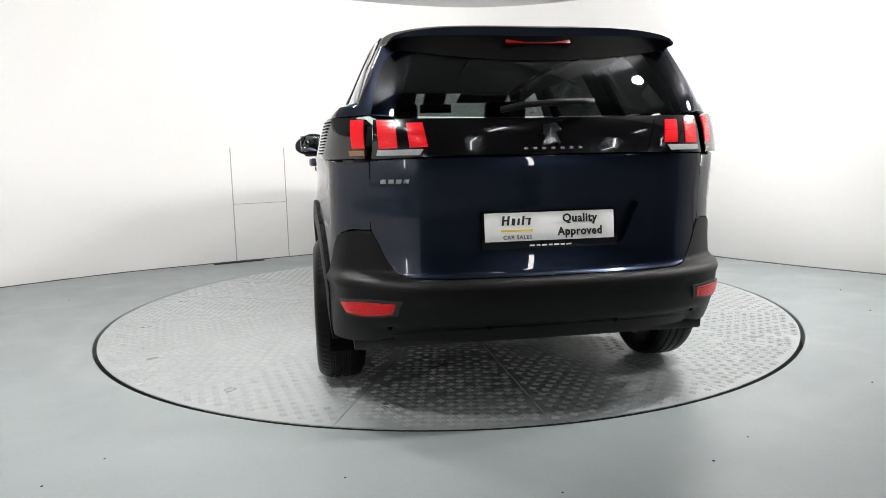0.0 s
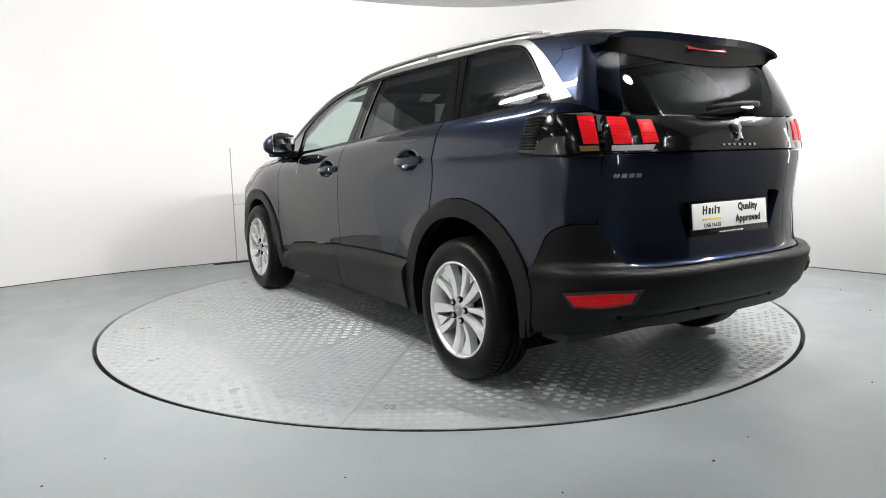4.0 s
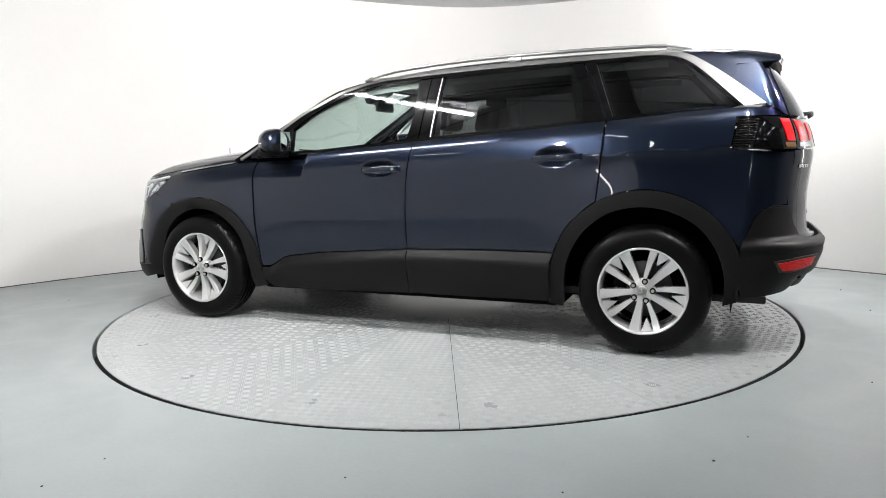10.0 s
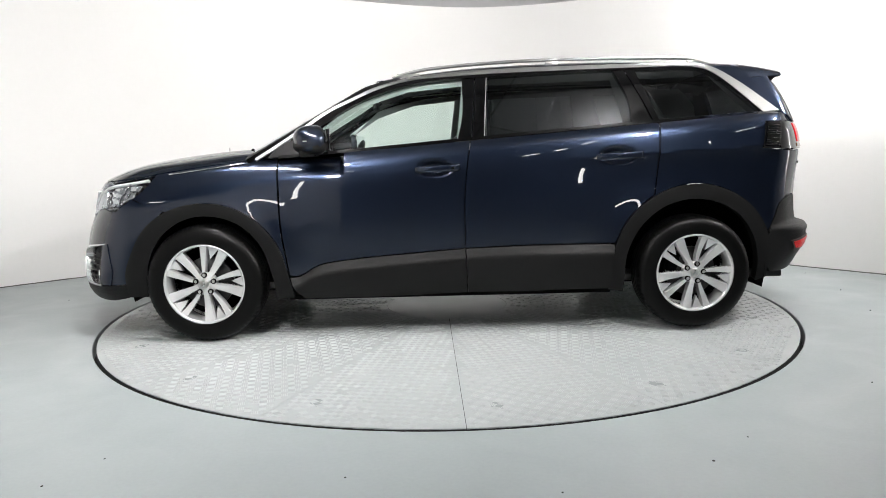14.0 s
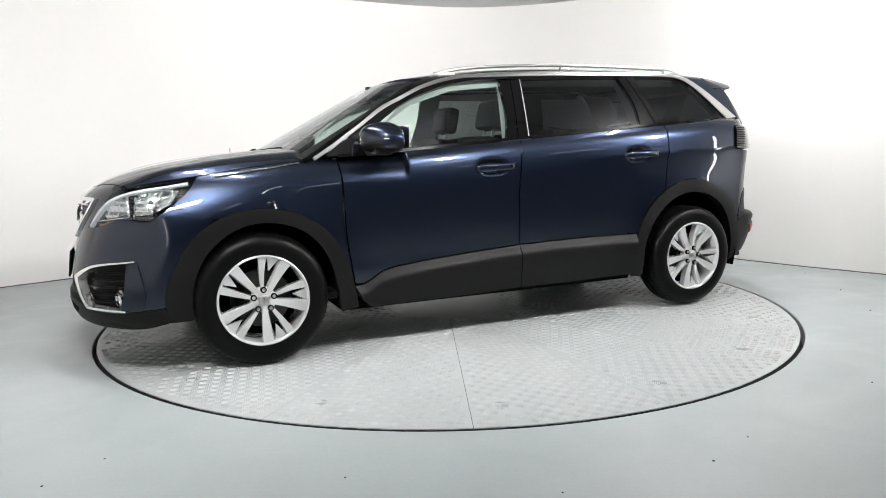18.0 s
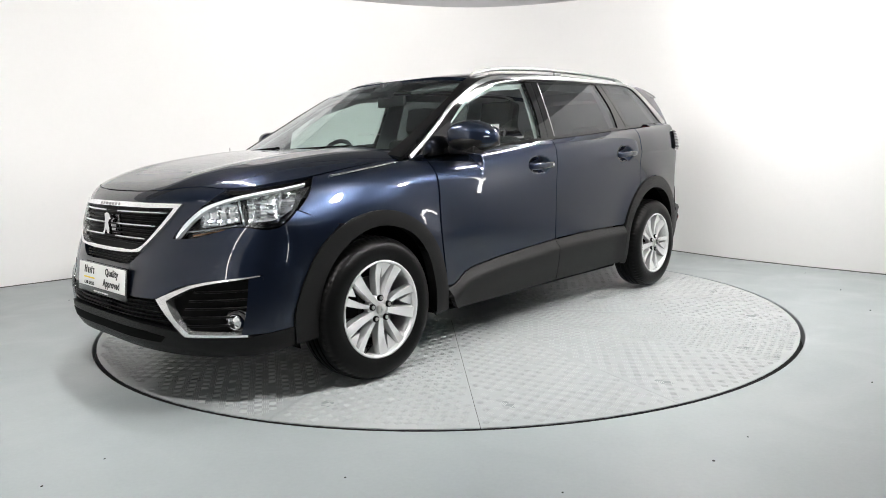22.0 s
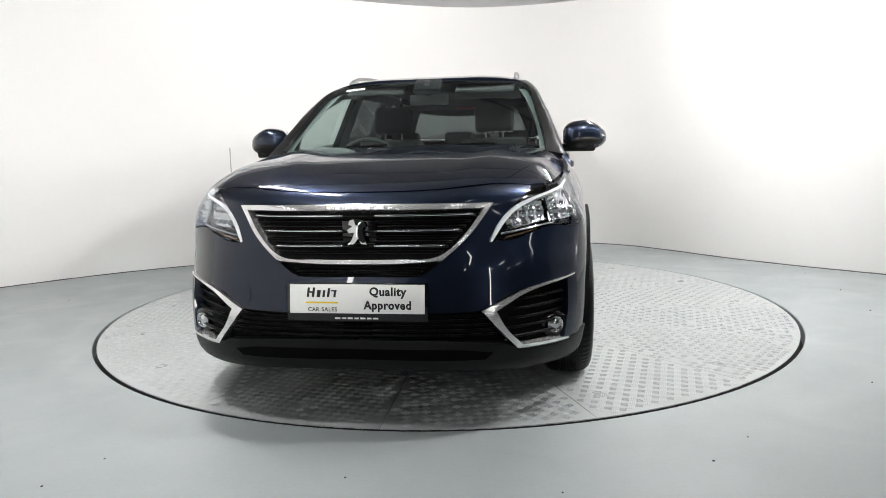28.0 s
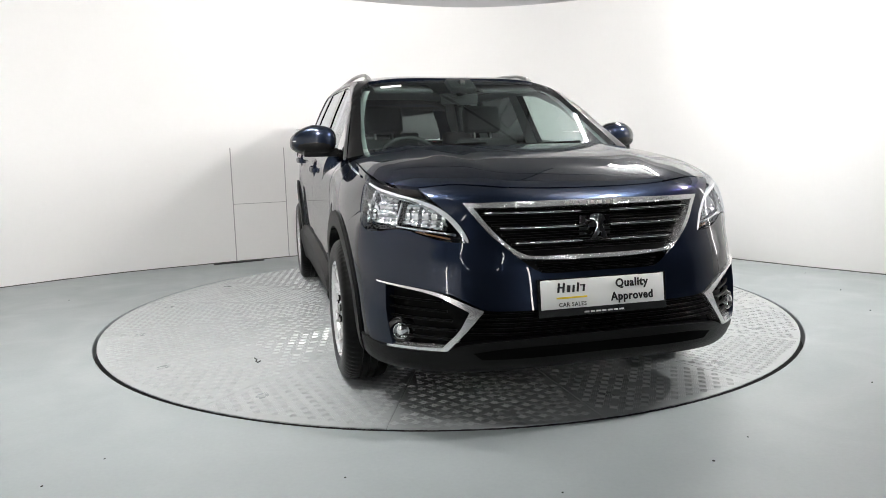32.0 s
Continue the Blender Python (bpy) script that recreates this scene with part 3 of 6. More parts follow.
def fill(outline, h):
    """Cut a flat outline into cells of size h: vertices, faces."""
    P = [tuple(map(float, q)) for q in outline]
    A = np.array(P)
    hx, hy = (h, h) if np.isscalar(h) else h
    lo, hi = A.min(0), A.max(0)
    ox, oy = math.floor(lo[0] / hx) - .37, math.floor(lo[1] / hy) - .41
    nx, ny = int((hi[0] / hx) - ox) + 2, int((hi[1] / hy) - oy) + 2
    border = set()
    for i in range(len(P)):
        a, b = A[i], A[(i + 1) % len(P)]
        k = int(max(abs(b - a) / (hx, hy)) * 6) + 2
        for s in np.linspace(0, 1, k):
            q = a + (b - a) * s
            border.add((int(q[0] / hx - ox), int(q[1] / hy - oy)))
    index, V, F = {}, [], []

    def vid(p):
        key = (round(p[0] * 2e4), round(p[1] * 2e4))
        if key not in index:
            index[key] = len(V)
            V.append(p)
        return index[key]

    B = np.roll(A, -1, 0)
    for i in range(nx):
        x0, x1 = (i + ox) * hx, (i + 1 + ox) * hx
        xc = (x0 + x1) / 2
        cross = A[:, 0] * 0 + ((A[:, 0] > xc) != (B[:, 0] > xc))
        m = cross > 0
        ys = A[m, 1] + (xc - A[m, 0]) / (B[m, 0] - A[m, 0]) * (B[m, 1] - A[m, 1])
        for j in range(ny):
            y0, y1 = (j + oy) * hy, (j + 1 + oy) * hy
            if (i, j) in border:
                c = clip_cell(P, x0, y0, x1, y1)
            elif (ys > (y0 + y1) / 2).sum() % 2:
                c = [(x0, y0), (x1, y0), (x1, y1), (x0, y1)]
            else:
                continue
            c = [p for k, p in enumerate(c) if abs(p[0] - c[k - 1][0]) + abs(p[1] - c[k - 1][1]) > 1e-7]
            f = []
            again = True
            while again and len(c) > 2:
                again = False
                for k in range(len(c)):
                    p, q, r = c[k - 1], c[k], c[(k + 1) % len(c)]
                    ax, ay, bx, by = q[0] - p[0], q[1] - p[1], r[0] - q[0], r[1] - q[1]
                    if abs(ax * by - ay * bx) < 1e-11 and ax * bx + ay * by < 0:
                        c = c[:k] + c[k + 1:]
                        c = [p for k, p in enumerate(c) if abs(p[0] - c[k - 1][0]) + abs(p[1] - c[k - 1][1]) > 1e-7]
                        again = True
                        break
            for p in c:
                k = vid(p)
                if k not in f:
                    f.append(k)
            if len(f) > 2:
                area = sum(V[f[q]][0] * V[f[(q + 1) % len(f)]][1] - V[f[(q + 1) % len(f)]][0] * V[f[q]][1] for q in range(len(f)))
                if abs(area) > 2e-9:
                    F.append(tuple(f) if area > 0 else tuple(f[::-1]))
    return V, F


def inset(outline, d):
    """Draw an outline in by d."""
    if not d:
        return np.array(outline)
    P = np.array(outline, float)
    keep = np.linalg.norm(P - np.roll(P, 1, 0), axis=1) > 1e-6
    P = P[keep]
    a = P - np.roll(P, 1, 0)
    b = np.roll(P, -1, 0) - P
    area = (P[:, 0] * np.roll(P[:, 1], -1) - np.roll(P[:, 0], -1) * P[:, 1]).sum()
    s = 1 if area > 0 else -1
    na = np.stack([-a[:, 1], a[:, 0]], 1) / np.linalg.norm(a, axis=1)[:, None] * s
    nb = np.stack([-b[:, 1], b[:, 0]], 1) / np.linalg.norm(b, axis=1)[:, None] * s
    m = na + nb
    m /= np.maximum((m * m).sum(1), .5)[:, None] / 2
    return P + m * d


AXES = {"fcyl": (1.3, 1), "rcyl": (-1.2, -1), "ucyl": (-.3, 1)}


def rays(view, a, b):
    """Start points and directions for flat places (a, b) of a view."""
    z = np.zeros_like(a)
    if view == "side":
        return np.stack([a, z + 1.3, b], 1), np.stack([z, z - 1, z], 1)
    if view == "front":
        return np.stack([z + 2.9, a, b], 1), np.stack([z - 1, z, z], 1)
    if view == "rear":
        return np.stack([z - 2.9, a, b], 1), np.stack([z + 1, z, z], 1)
    if view == "top":
        return np.stack([a, b, z + 2.2], 1), np.stack([z, z, z - 1], 1)
    xc, s = AXES[view]
    c, q = np.cos(a), np.sin(a)
    return np.stack([xc + s * c * 2.4, q * 2.4, b], 1), np.stack([-s * c, -q, z], 1)


def on_form(form, view, uv):
    """Lay flat points on a form: places and outward normals."""
    uv = np.asarray(uv, float)
    O, D = rays(view, uv[:, 0], uv[:, 1])
    n = len(uv)
    far = 2.3 if view in AXES else 1.25 if view == "side" else 1.7 if view == "top" else 2.8
    S = np.linspace(0, far, 120)
    first = np.full(n, far * .98)
    done = np.zeros(n, bool)
    for s0 in S:
        Q = O + D * s0
        hit = (form(Q[:, 0], Q[:, 1], Q[:, 2]) < 0) & ~done
        first[hit] = s0
        done |= hit
        if done.all():
            break
    lo, hi = first - (S[1] - S[0]), first.copy()
    for _ in range(22):
        m = (lo + hi) / 2
        Q = O + D * m[:, None]
        neg = form(Q[:, 0], Q[:, 1], Q[:, 2]) < 0
        hi = np.where(neg, m, hi)
        lo = np.where(neg, lo, m)
    Q = O + D * hi[:, None]
    e = 2e-3
    G = np.stack([form(Q[:, 0] + dx, Q[:, 1] + dy, Q[:, 2] + dz) - form(Q[:, 0] - dx, Q[:, 1] - dy, Q[:, 2] - dz)
                  for dx, dy, dz in ((e, 0, 0), (0, e, 0), (0, 0, e))], 1)
    G /= np.linalg.norm(G, axis=1)[:, None] + 1e-12
    return Q, G


def skin(form, view, outline, gap=0.0, off=0.0, depth=0.014, h=0.035, bulge=None):
    """Vertices, faces and normals of a panel with a turned-in rim."""
    P = inset(outline, gap)
    hh = (h / 1.0, h) if view not in AXES else (h / .95, h)
    V2, F = fill(P, hh)
    Q, N = on_form(form, view, V2)
    o = np.full(len(Q), off)
    if bulge is not None:
        o = o + bulge(Q)
    T = Q + N * o[:, None]
    faces = []
    for f in F:
        a, b, c = T[f[0]], T[f[1]], T[f[2]]
        ctr = T[list(f)].mean(0)
        nn = sum((np.cross(T[f[i]] - ctr, T[f[(i + 1) % len(f)]] - ctr) for i in range(len(f))), np.zeros(3))
        faces.append(f if nn @ N[f[0]] > 0 else f[::-1])
    count = {}
    for f in faces:
        for i in range(len(f)):
            count[(f[i], f[(i + 1) % len(f)])] = 1
    edge = [(a, b) for a, b in count if (b, a) not in count]
    if bulge is not None:
        M = np.zeros_like(T)
        for f in faces:
            nn = sum((np.cross(T[f[i]] - T[f[0]], T[f[(i + 1) % len(f)]] - T[f[0]]) for i in range(1, len(f))), np.zeros(3))
            for i in f:
                M[i] += nn
        N = M / (np.linalg.norm(M, axis=1)[:, None] + 1e-12)
    V, NN = list(T), list(N)
    if depth:
        top, low = {}, {}
        for a, b in edge:
            for q in (a, b):
                if q not in top:
                    top[q] = len(V)
                    V.append(T[q])
                    NN.append((0, 0, 0))
                    low[q] = len(V)
                    V.append(T[q] - N[q] * depth)
                    NN.append((0, 0, 0))
        faces += [(top[b], top[a], low[a], low[b]) for a, b in edge]
    return V, faces, NN


def flip(V, F, N):
    return [(x, -y, z) for x, y, z in V], [f[::-1] for f in F], [(a, -b, c) for a, b, c in N]


def both(V, F, N):
    """Join a half that ends at the middle plane with its mirror image."""
    W, G, M = flip(V, F, N)
    k = len(V)
    return list(V) + list(W), list(F) + [tuple(q + k for q in f) for f in G], list(N) + list(M)


def lay(name, data, material, parent, label=""):
    V, F, N = data
    return put(name, mesh_of(name, V, F, material, normals=N), parent, label)


def fphi(x, y):
    return math.atan2(y, x - 1.3)


def rphi(x, y):
    return math.atan2(y, -1.2 - x)


def rs(x, z):
    """Place on the rear wrap of a point on the flank."""
    return rphi(x, float(side_w(np.array(x), np.array(z)))), z


def rr(y, z):
    """Place on the rear wrap of a point on the tail."""
    return rphi(float(tail_x(np.array(y), np.array(z))), y), z


def fs(x, z):
    return fphi(x, float(side_w(np.array(x), np.array(z)))), z


def fr(y, z):
    return fphi(float(nose_x(np.array(y), np.array(z))), y), z


def ff(x, y, z):
    return fphi(x, y), z


def rf(x, y, z):
    return rphi(x, y), z


def uf(x, y, z):
    return math.atan2(y, x + .3), z


def bar_on(form, view, uv, a, b, off=0.0, p=3.0, n=10):
    """A bar of half width a (along the skin) and half height b (out of it) along flat points of a view."""
    Q, N = on_form(form, view, uv)
    Q = Q + N * off
    T = np.gradient(Q, axis=0)
    T /= np.linalg.norm(T, axis=1)[:, None]
    A = np.cross(N, T)
    sec = oval(a, b, n, p)
    k = len(sec)
    V = [Q[i] + A[i] * u + N[i] * v for i in range(len(Q)) for u, v in sec]
    F = [(i * k + j, i * k + (j + 1) % k, (i + 1) * k + (j + 1) % k, (i + 1) * k + j) for i in range(len(Q) - 1) for j in range(k)]
    F += [tuple(range(k))[::-1], tuple((len(Q) - 1) * k + j for j in range(k))]
    return V, F


def line2(a, b, n=12):
    return [(a[0] + (b[0] - a[0]) * i / (n - 1), a[1] + (b[1] - a[1]) * i / (n - 1)) for i in range(n)]


def mirror_v(V, F):
    return [(x, -y, z) for x, y, z in V], [tuple(f[::-1]) for f in F]


# ---- the car ----
ARCH_F = [(1.86, .27), (1.868, .40), (1.825, .52), (1.745, .655), (1.61, .757), (1.42, .803), (1.25, .78), (1.08, .68), (.975, .53), (.935, .39), (.905, .25)]
ARCH_F_IN = [(1.0, .235), (1.025, .40), (1.085, .57), (1.19, .677), (1.32, .727), (1.46, .727), (1.57, .682), (1.67, .592), (1.735, .45), (1.745, .27)]
ARCH_R = [(-.93, .25), (-.94, .40), (-.965, .52), (-1.02, .64), (-1.14, .762), (-1.29, .836), (-1.44, .852), (-1.61, .812), (-1.74, .73), (-1.835, .61), (-1.875, .50), (-1.86, .30)]
ARCH_R_IN = [(-1.80, .28), (-1.805, .40), (-1.775, .53), (-1.69, .66), (-1.56, .742), (-1.40, .770), (-1.25, .738), (-1.11, .63), (-1.03, .48), (-1.01, .24)]
def beside(pts, d):
    """Points set off sideways from a line."""
    P = np.array(pts, float)
    T = np.gradient(P, axis=0)
    T /= np.linalg.norm(T, axis=1)[:, None]
    return [(float(x), float(z)) for x, z in P + np.stack([T[:, 1], -T[:, 0]], 1) * d]


TRIM_MID = [(1.10, 1.043), (1.0, 1.103), (.902, 1.167), (.837, 1.209), (.757, 1.265), (.676, 1.317), (.571, 1.367), (.437, 1.43), (.305, 1.473), (.171, 1.501)]
TRIM_UP = beside(TRIM_MID, .0085) + [(0, 1.528), (-.3, 1.545), (-.77, 1.556), (-1.2, 1.561), (-1.49, 1.559), (-1.59, 1.538), (-1.71, 1.469), (-1.965, 1.268)]
TRIM_LOW = [(-1.868, 1.258), (-1.635, 1.475), (-1.565, 1.518), (-1.48, 1.538), (-1.2, 1.540), (-.77, 1.533), (-.3, 1.520), (0, 1.504)] + beside(TRIM_MID, -.0085)[::-1]
HEADLAMP = [(2.176, .476, .731), (2.155, .505, .785), (2.115, .56, .845), (2.02, .672, .905), (1.85, .745, .938), (1.66, .765, .962), (1.735, .80, .90),
            (1.81, .832, .835), (1.86, .835, .795), (1.905, .828, .770), (1.96, .785, .766), (1.995, .75, .774), (2.03, .70, .775), (2.09, .63, .752), (2.14, .545, .732)]
HOOD_EDGE = [(2.17, 0), (2.165, .18), (2.145, .34), (2.07, .525), (2.02, .638), (1.94, .715), (1.81, .752), (1.68, .768), (1.4, .770), (1.10, .758)]


def build_wheel(parent):
    """One road wheel, facing +y, centred on its own origin: rim barrel > tyre, spokes, nuts, cap, brake disc."""
    R = .350
    prof = [(.222, -.02), (.226, .008), (.2375, .010), (.2375, .002), (.2325, -.012), (.222, -.03), (.216, -.09), (.222, -.19), (.236, -.20)]
    V, F = revolve(prof, 72)
    w = put("wheel", mesh_of("wheel", V, F, M_RIM), parent, "silver alloy wheel with ten blade spokes")
    # tyre: outer wall with bead step, shoulder and grooved tread
    tp = [(.232, -.004), (.240, .010), (.262, .017), (.285, .018), (.306, .0145), (.324, .006), (.337, -.008), (.344, -.022), (.348, -.036)]
    for c in (-.062, -.098, -.134):
        tp += [(.350, c + .009), (.3495, c + .005), (.342, c + .004), (.342, c - .004), (.3495, c - .005), (.350, c - .009)]
    tp += [(.348, -.162), (.344, -.176), (.337, -.19), (.30, -.212), (.26, -.212), (.236, -.20)]
    V, F = revolve(tp, 216)
    k = len(tp)
    for i in range(216):
        for j in (6, 7, 8):
            if i % 3 == 0:
                x, y, z = V[i * k + j]
                s = 1 - .0032 / math.hypot(x, z)
                V[i * k + j] = (x * s, y, z * s)
    tyre = mesh_of("tyre", V, F, M_TYRE)
    tyre.set_sharp_from_angle(angle=radians(28))
    put("tyre", tyre, w, "black road tyre with grooved tread")
    # five pairs of spokes: a broad flat blade and a slim one, leaning together towards the rim
    for i in range(5):
        c = 106 + 72 * i
        for s, b0, b1, w0, w1 in ((1, 15.5, 15.6, .0150, .0325), (-1, -19, -14.4, .0085, .0232)):
            bm = bmesh.new()
            rows = []
            for q in range(9):
                f = q / 8
                r = .046 + (.2295 - .046) * f
                a = radians(c + b0 + (b1 - b0) * f)
                wd = w0 + (w1 - w0) * f
                y = -.004 - .012 * math.sin(math.pi * f) + .004 * f
                cx, cz = r * math.cos(a), r * math.sin(a)
                tx, tz = -math.sin(a), math.cos(a)
                low = -.016 - .006 * f
                rows.append([bm.verts.new((cx + tx * wd * u, y + v, cz + tz * wd * u)) for u, v in
                             ((-1.0, -.045), (-1.0, low if s > 0 else -.003), (-.72 if s > 0 else -.9, -.001), (.72 if s < 0 else .9, -.001), (1.0, low if s < 0 else -.003), (1.0, -.045))])
            for a, b in zip(rows, rows[1:]):
                for j in range(5):
                    bm.faces.new((a[j], b[j], b[j + 1], a[j + 1]))
            bm.faces.new(rows[0])
            bm.faces.new(rows[-1][::-1])
            bmesh.ops.recalc_face_normals(bm, faces=bm.faces)
            part("spoke", bm, M_RIM, w, sharp=18)
    V, F = revolve([(.0, -.004), (.030, -.004), (.036, -.008), (.064, -.012), (.068, -.02), (.068, -.05)], 40)
    put("hub", mesh_of("hub", V, F, M_RIM), w)
    # sunken wedge between the two spokes of a pair, at the rim
    for i in range(5):
        c = radians(106 + 72 * i)
        V = []
        for y in (-.016, -.045):
            for r, d in ((.233, 8), (.233, 0), (.233, -9), (.150, -3)):
                V.append((r * math.cos(c + radians(d)), y - (.014 if r < .2 else 0), r * math.sin(c + radians(d))))
        put("web", mesh_of("web", V, [(0, 1, 2, 3), (0, 3, 7, 4), (3, 2, 6, 7)], M_RIM, smooth=False), w)
    V, F = revolve([(.0, .004), (.024, .003), (.0285, -.001), (.029, -.008)], 32)
    put("hub_cap", mesh_of("hub_cap", V, F, M_SATIN), w, "round silver centre cap")
    bm = bmesh.new()
    for dx, dz, a in ((0, .004, 20), (.003, -.005, -35)):
        add_box(bm, (.007, .002, .022), pose(dx, .0045, dz, 0, a, 0), .0008)
    part("cap_mark", bm, M_CHROME, w)
    for i in range(5):
        a = radians(90 + 72 * i)
        bm = add_cyl(bmesh.new(), .0115, .010, .022, pose(.0545 * math.cos(a), -.007, .0545 * math.sin(a), -90, 0, 0), 6)
        nut = part("lug_nut", bm, M_SATIN, w, "silver wheel nut on a flat black disc")
        # flat black disc round the nut, painting in the shade of its recess
        V, F = revolve([(.0, .0008), (.0155, .0008), (.0155, -.012)], 24)
        put("nut_recess_shade", mesh_of("nut_recess_shade", [(x + .0545 * math.cos(a), y, z + .0545 * math.sin(a)) for x, y, z in V], F, M_DARK), w)
    V, F = revolve([(.06, -.075), (.150, -.075), (.152, -.078), (.152, -.095), (.06, -.095)], 48)
    put("brake_disc", mesh_of("brake_disc", V, F, M_DISC), w)
    bm = add_box(bmesh.new(), (.07, .05, .12), (.125, -.085, .03), .012)
    part("brake_caliper", bm, M_DARK, w)
    V, F = revolve([(.0, -.16), (.20, -.16), (.21, -.15)], 32)
    put("back_plate", mesh_of("back_plate", V, F, M_DARK), w)
    return w


def copy_part(ob, m):
    """A copy of a part with its sub-parts under the same thing."""
    c = copy_thing(ob, m)
    c.parent = ob.parent
    return c


def text_part(name, words, size, at, material, parent, label, squeeze=1.0, bold=0.0):
    cu = bpy.data.curves.new(name, "FONT")
    cu.body, cu.size, cu.align_x, cu.align_y, cu.extrude, cu.resolution_u = words, size, "CENTER", "CENTER", .0006, 3
    cu.offset, cu.space_character = bold, 1.10
    tmp = bpy.data.objects.new(name, cu)
    scene.collection.objects.link(tmp)
    me = bpy.data.meshes.new_from_object(tmp.evaluated_get(bpy.context.evaluated_depsgraph_get()))
    bpy.data.objects.remove(tmp)
    me.name = name
    me.materials.clear()
    me.materials.append(material)
    return put(name, me, parent, label, at @ Matrix.Diagonal((squeeze, 1, 1, 1)))


def build_plate(parent, m, label):
    """Show plate in a black holder; its own x runs along the reading direction, z out of the plate."""
    p = part("number_plate", add_box(bmesh.new(), (.535, .142, .010), (0, -.012, 0), .004), M_BLACK, parent, label)
    p.matrix_basis = m
    part("plate_face", add_box(bmesh.new(), (.512, .108, .003), (0, .0, .0065), .001), M_WHITE, p, "white show plate face")
    text_part("lettering", "Quality", .043, pose(.118, .026, .009), M_INK, p, "black word Quality", .98, .0015)
    text_part("lettering", "Approved", .043, pose(.118, -.024, .009), M_INK, p, "black word Approved", .94, .0015)
    text_part("lettering", "CAR SALES", .0215, pose(-.130, -.040, .009), M_INK, p, "small black words CAR SALES", 1.0, .0002)
    # maker's word as plain slanted strokes, with its yellow underline
    for i, (x, h) in enumerate(((-.186, .036), (-.166, .036), (-.146, .026), (-.126, .026), (-.108, .034), (-.084, .026))):
        bm = add_box(bmesh.new(), (.0085 if i != 2 else .013, h, .0015), pose(x + .002, .006 + h / 2, .0085, 0, 0, -8), .0003)
        part("word_bar", bm, M_INK, p)
    part("word_bar", add_box(bmesh.new(), (.024, .006, .0015), (-.175, .025, .0085), .0003), M_INK, p)
    part("word_bar", add_box(bmesh.new(), (.022, .005, .0015), (-.086, .030, .0085), .0003), M_INK, p)
    part("underline", add_box(bmesh.new(), (.124, .0065, .0015), (-.132, -.014, .0085), .0005), M_YELLOW, p, "yellow underline bar")
    for i in range(7):
        part("small_print", add_box(bmesh.new(), (.016 if i % 2 else .020, .006, .0012), (-.072 + i * .024, -.072, .0055), .0003), M_LIGHTBAR, p)
    return p


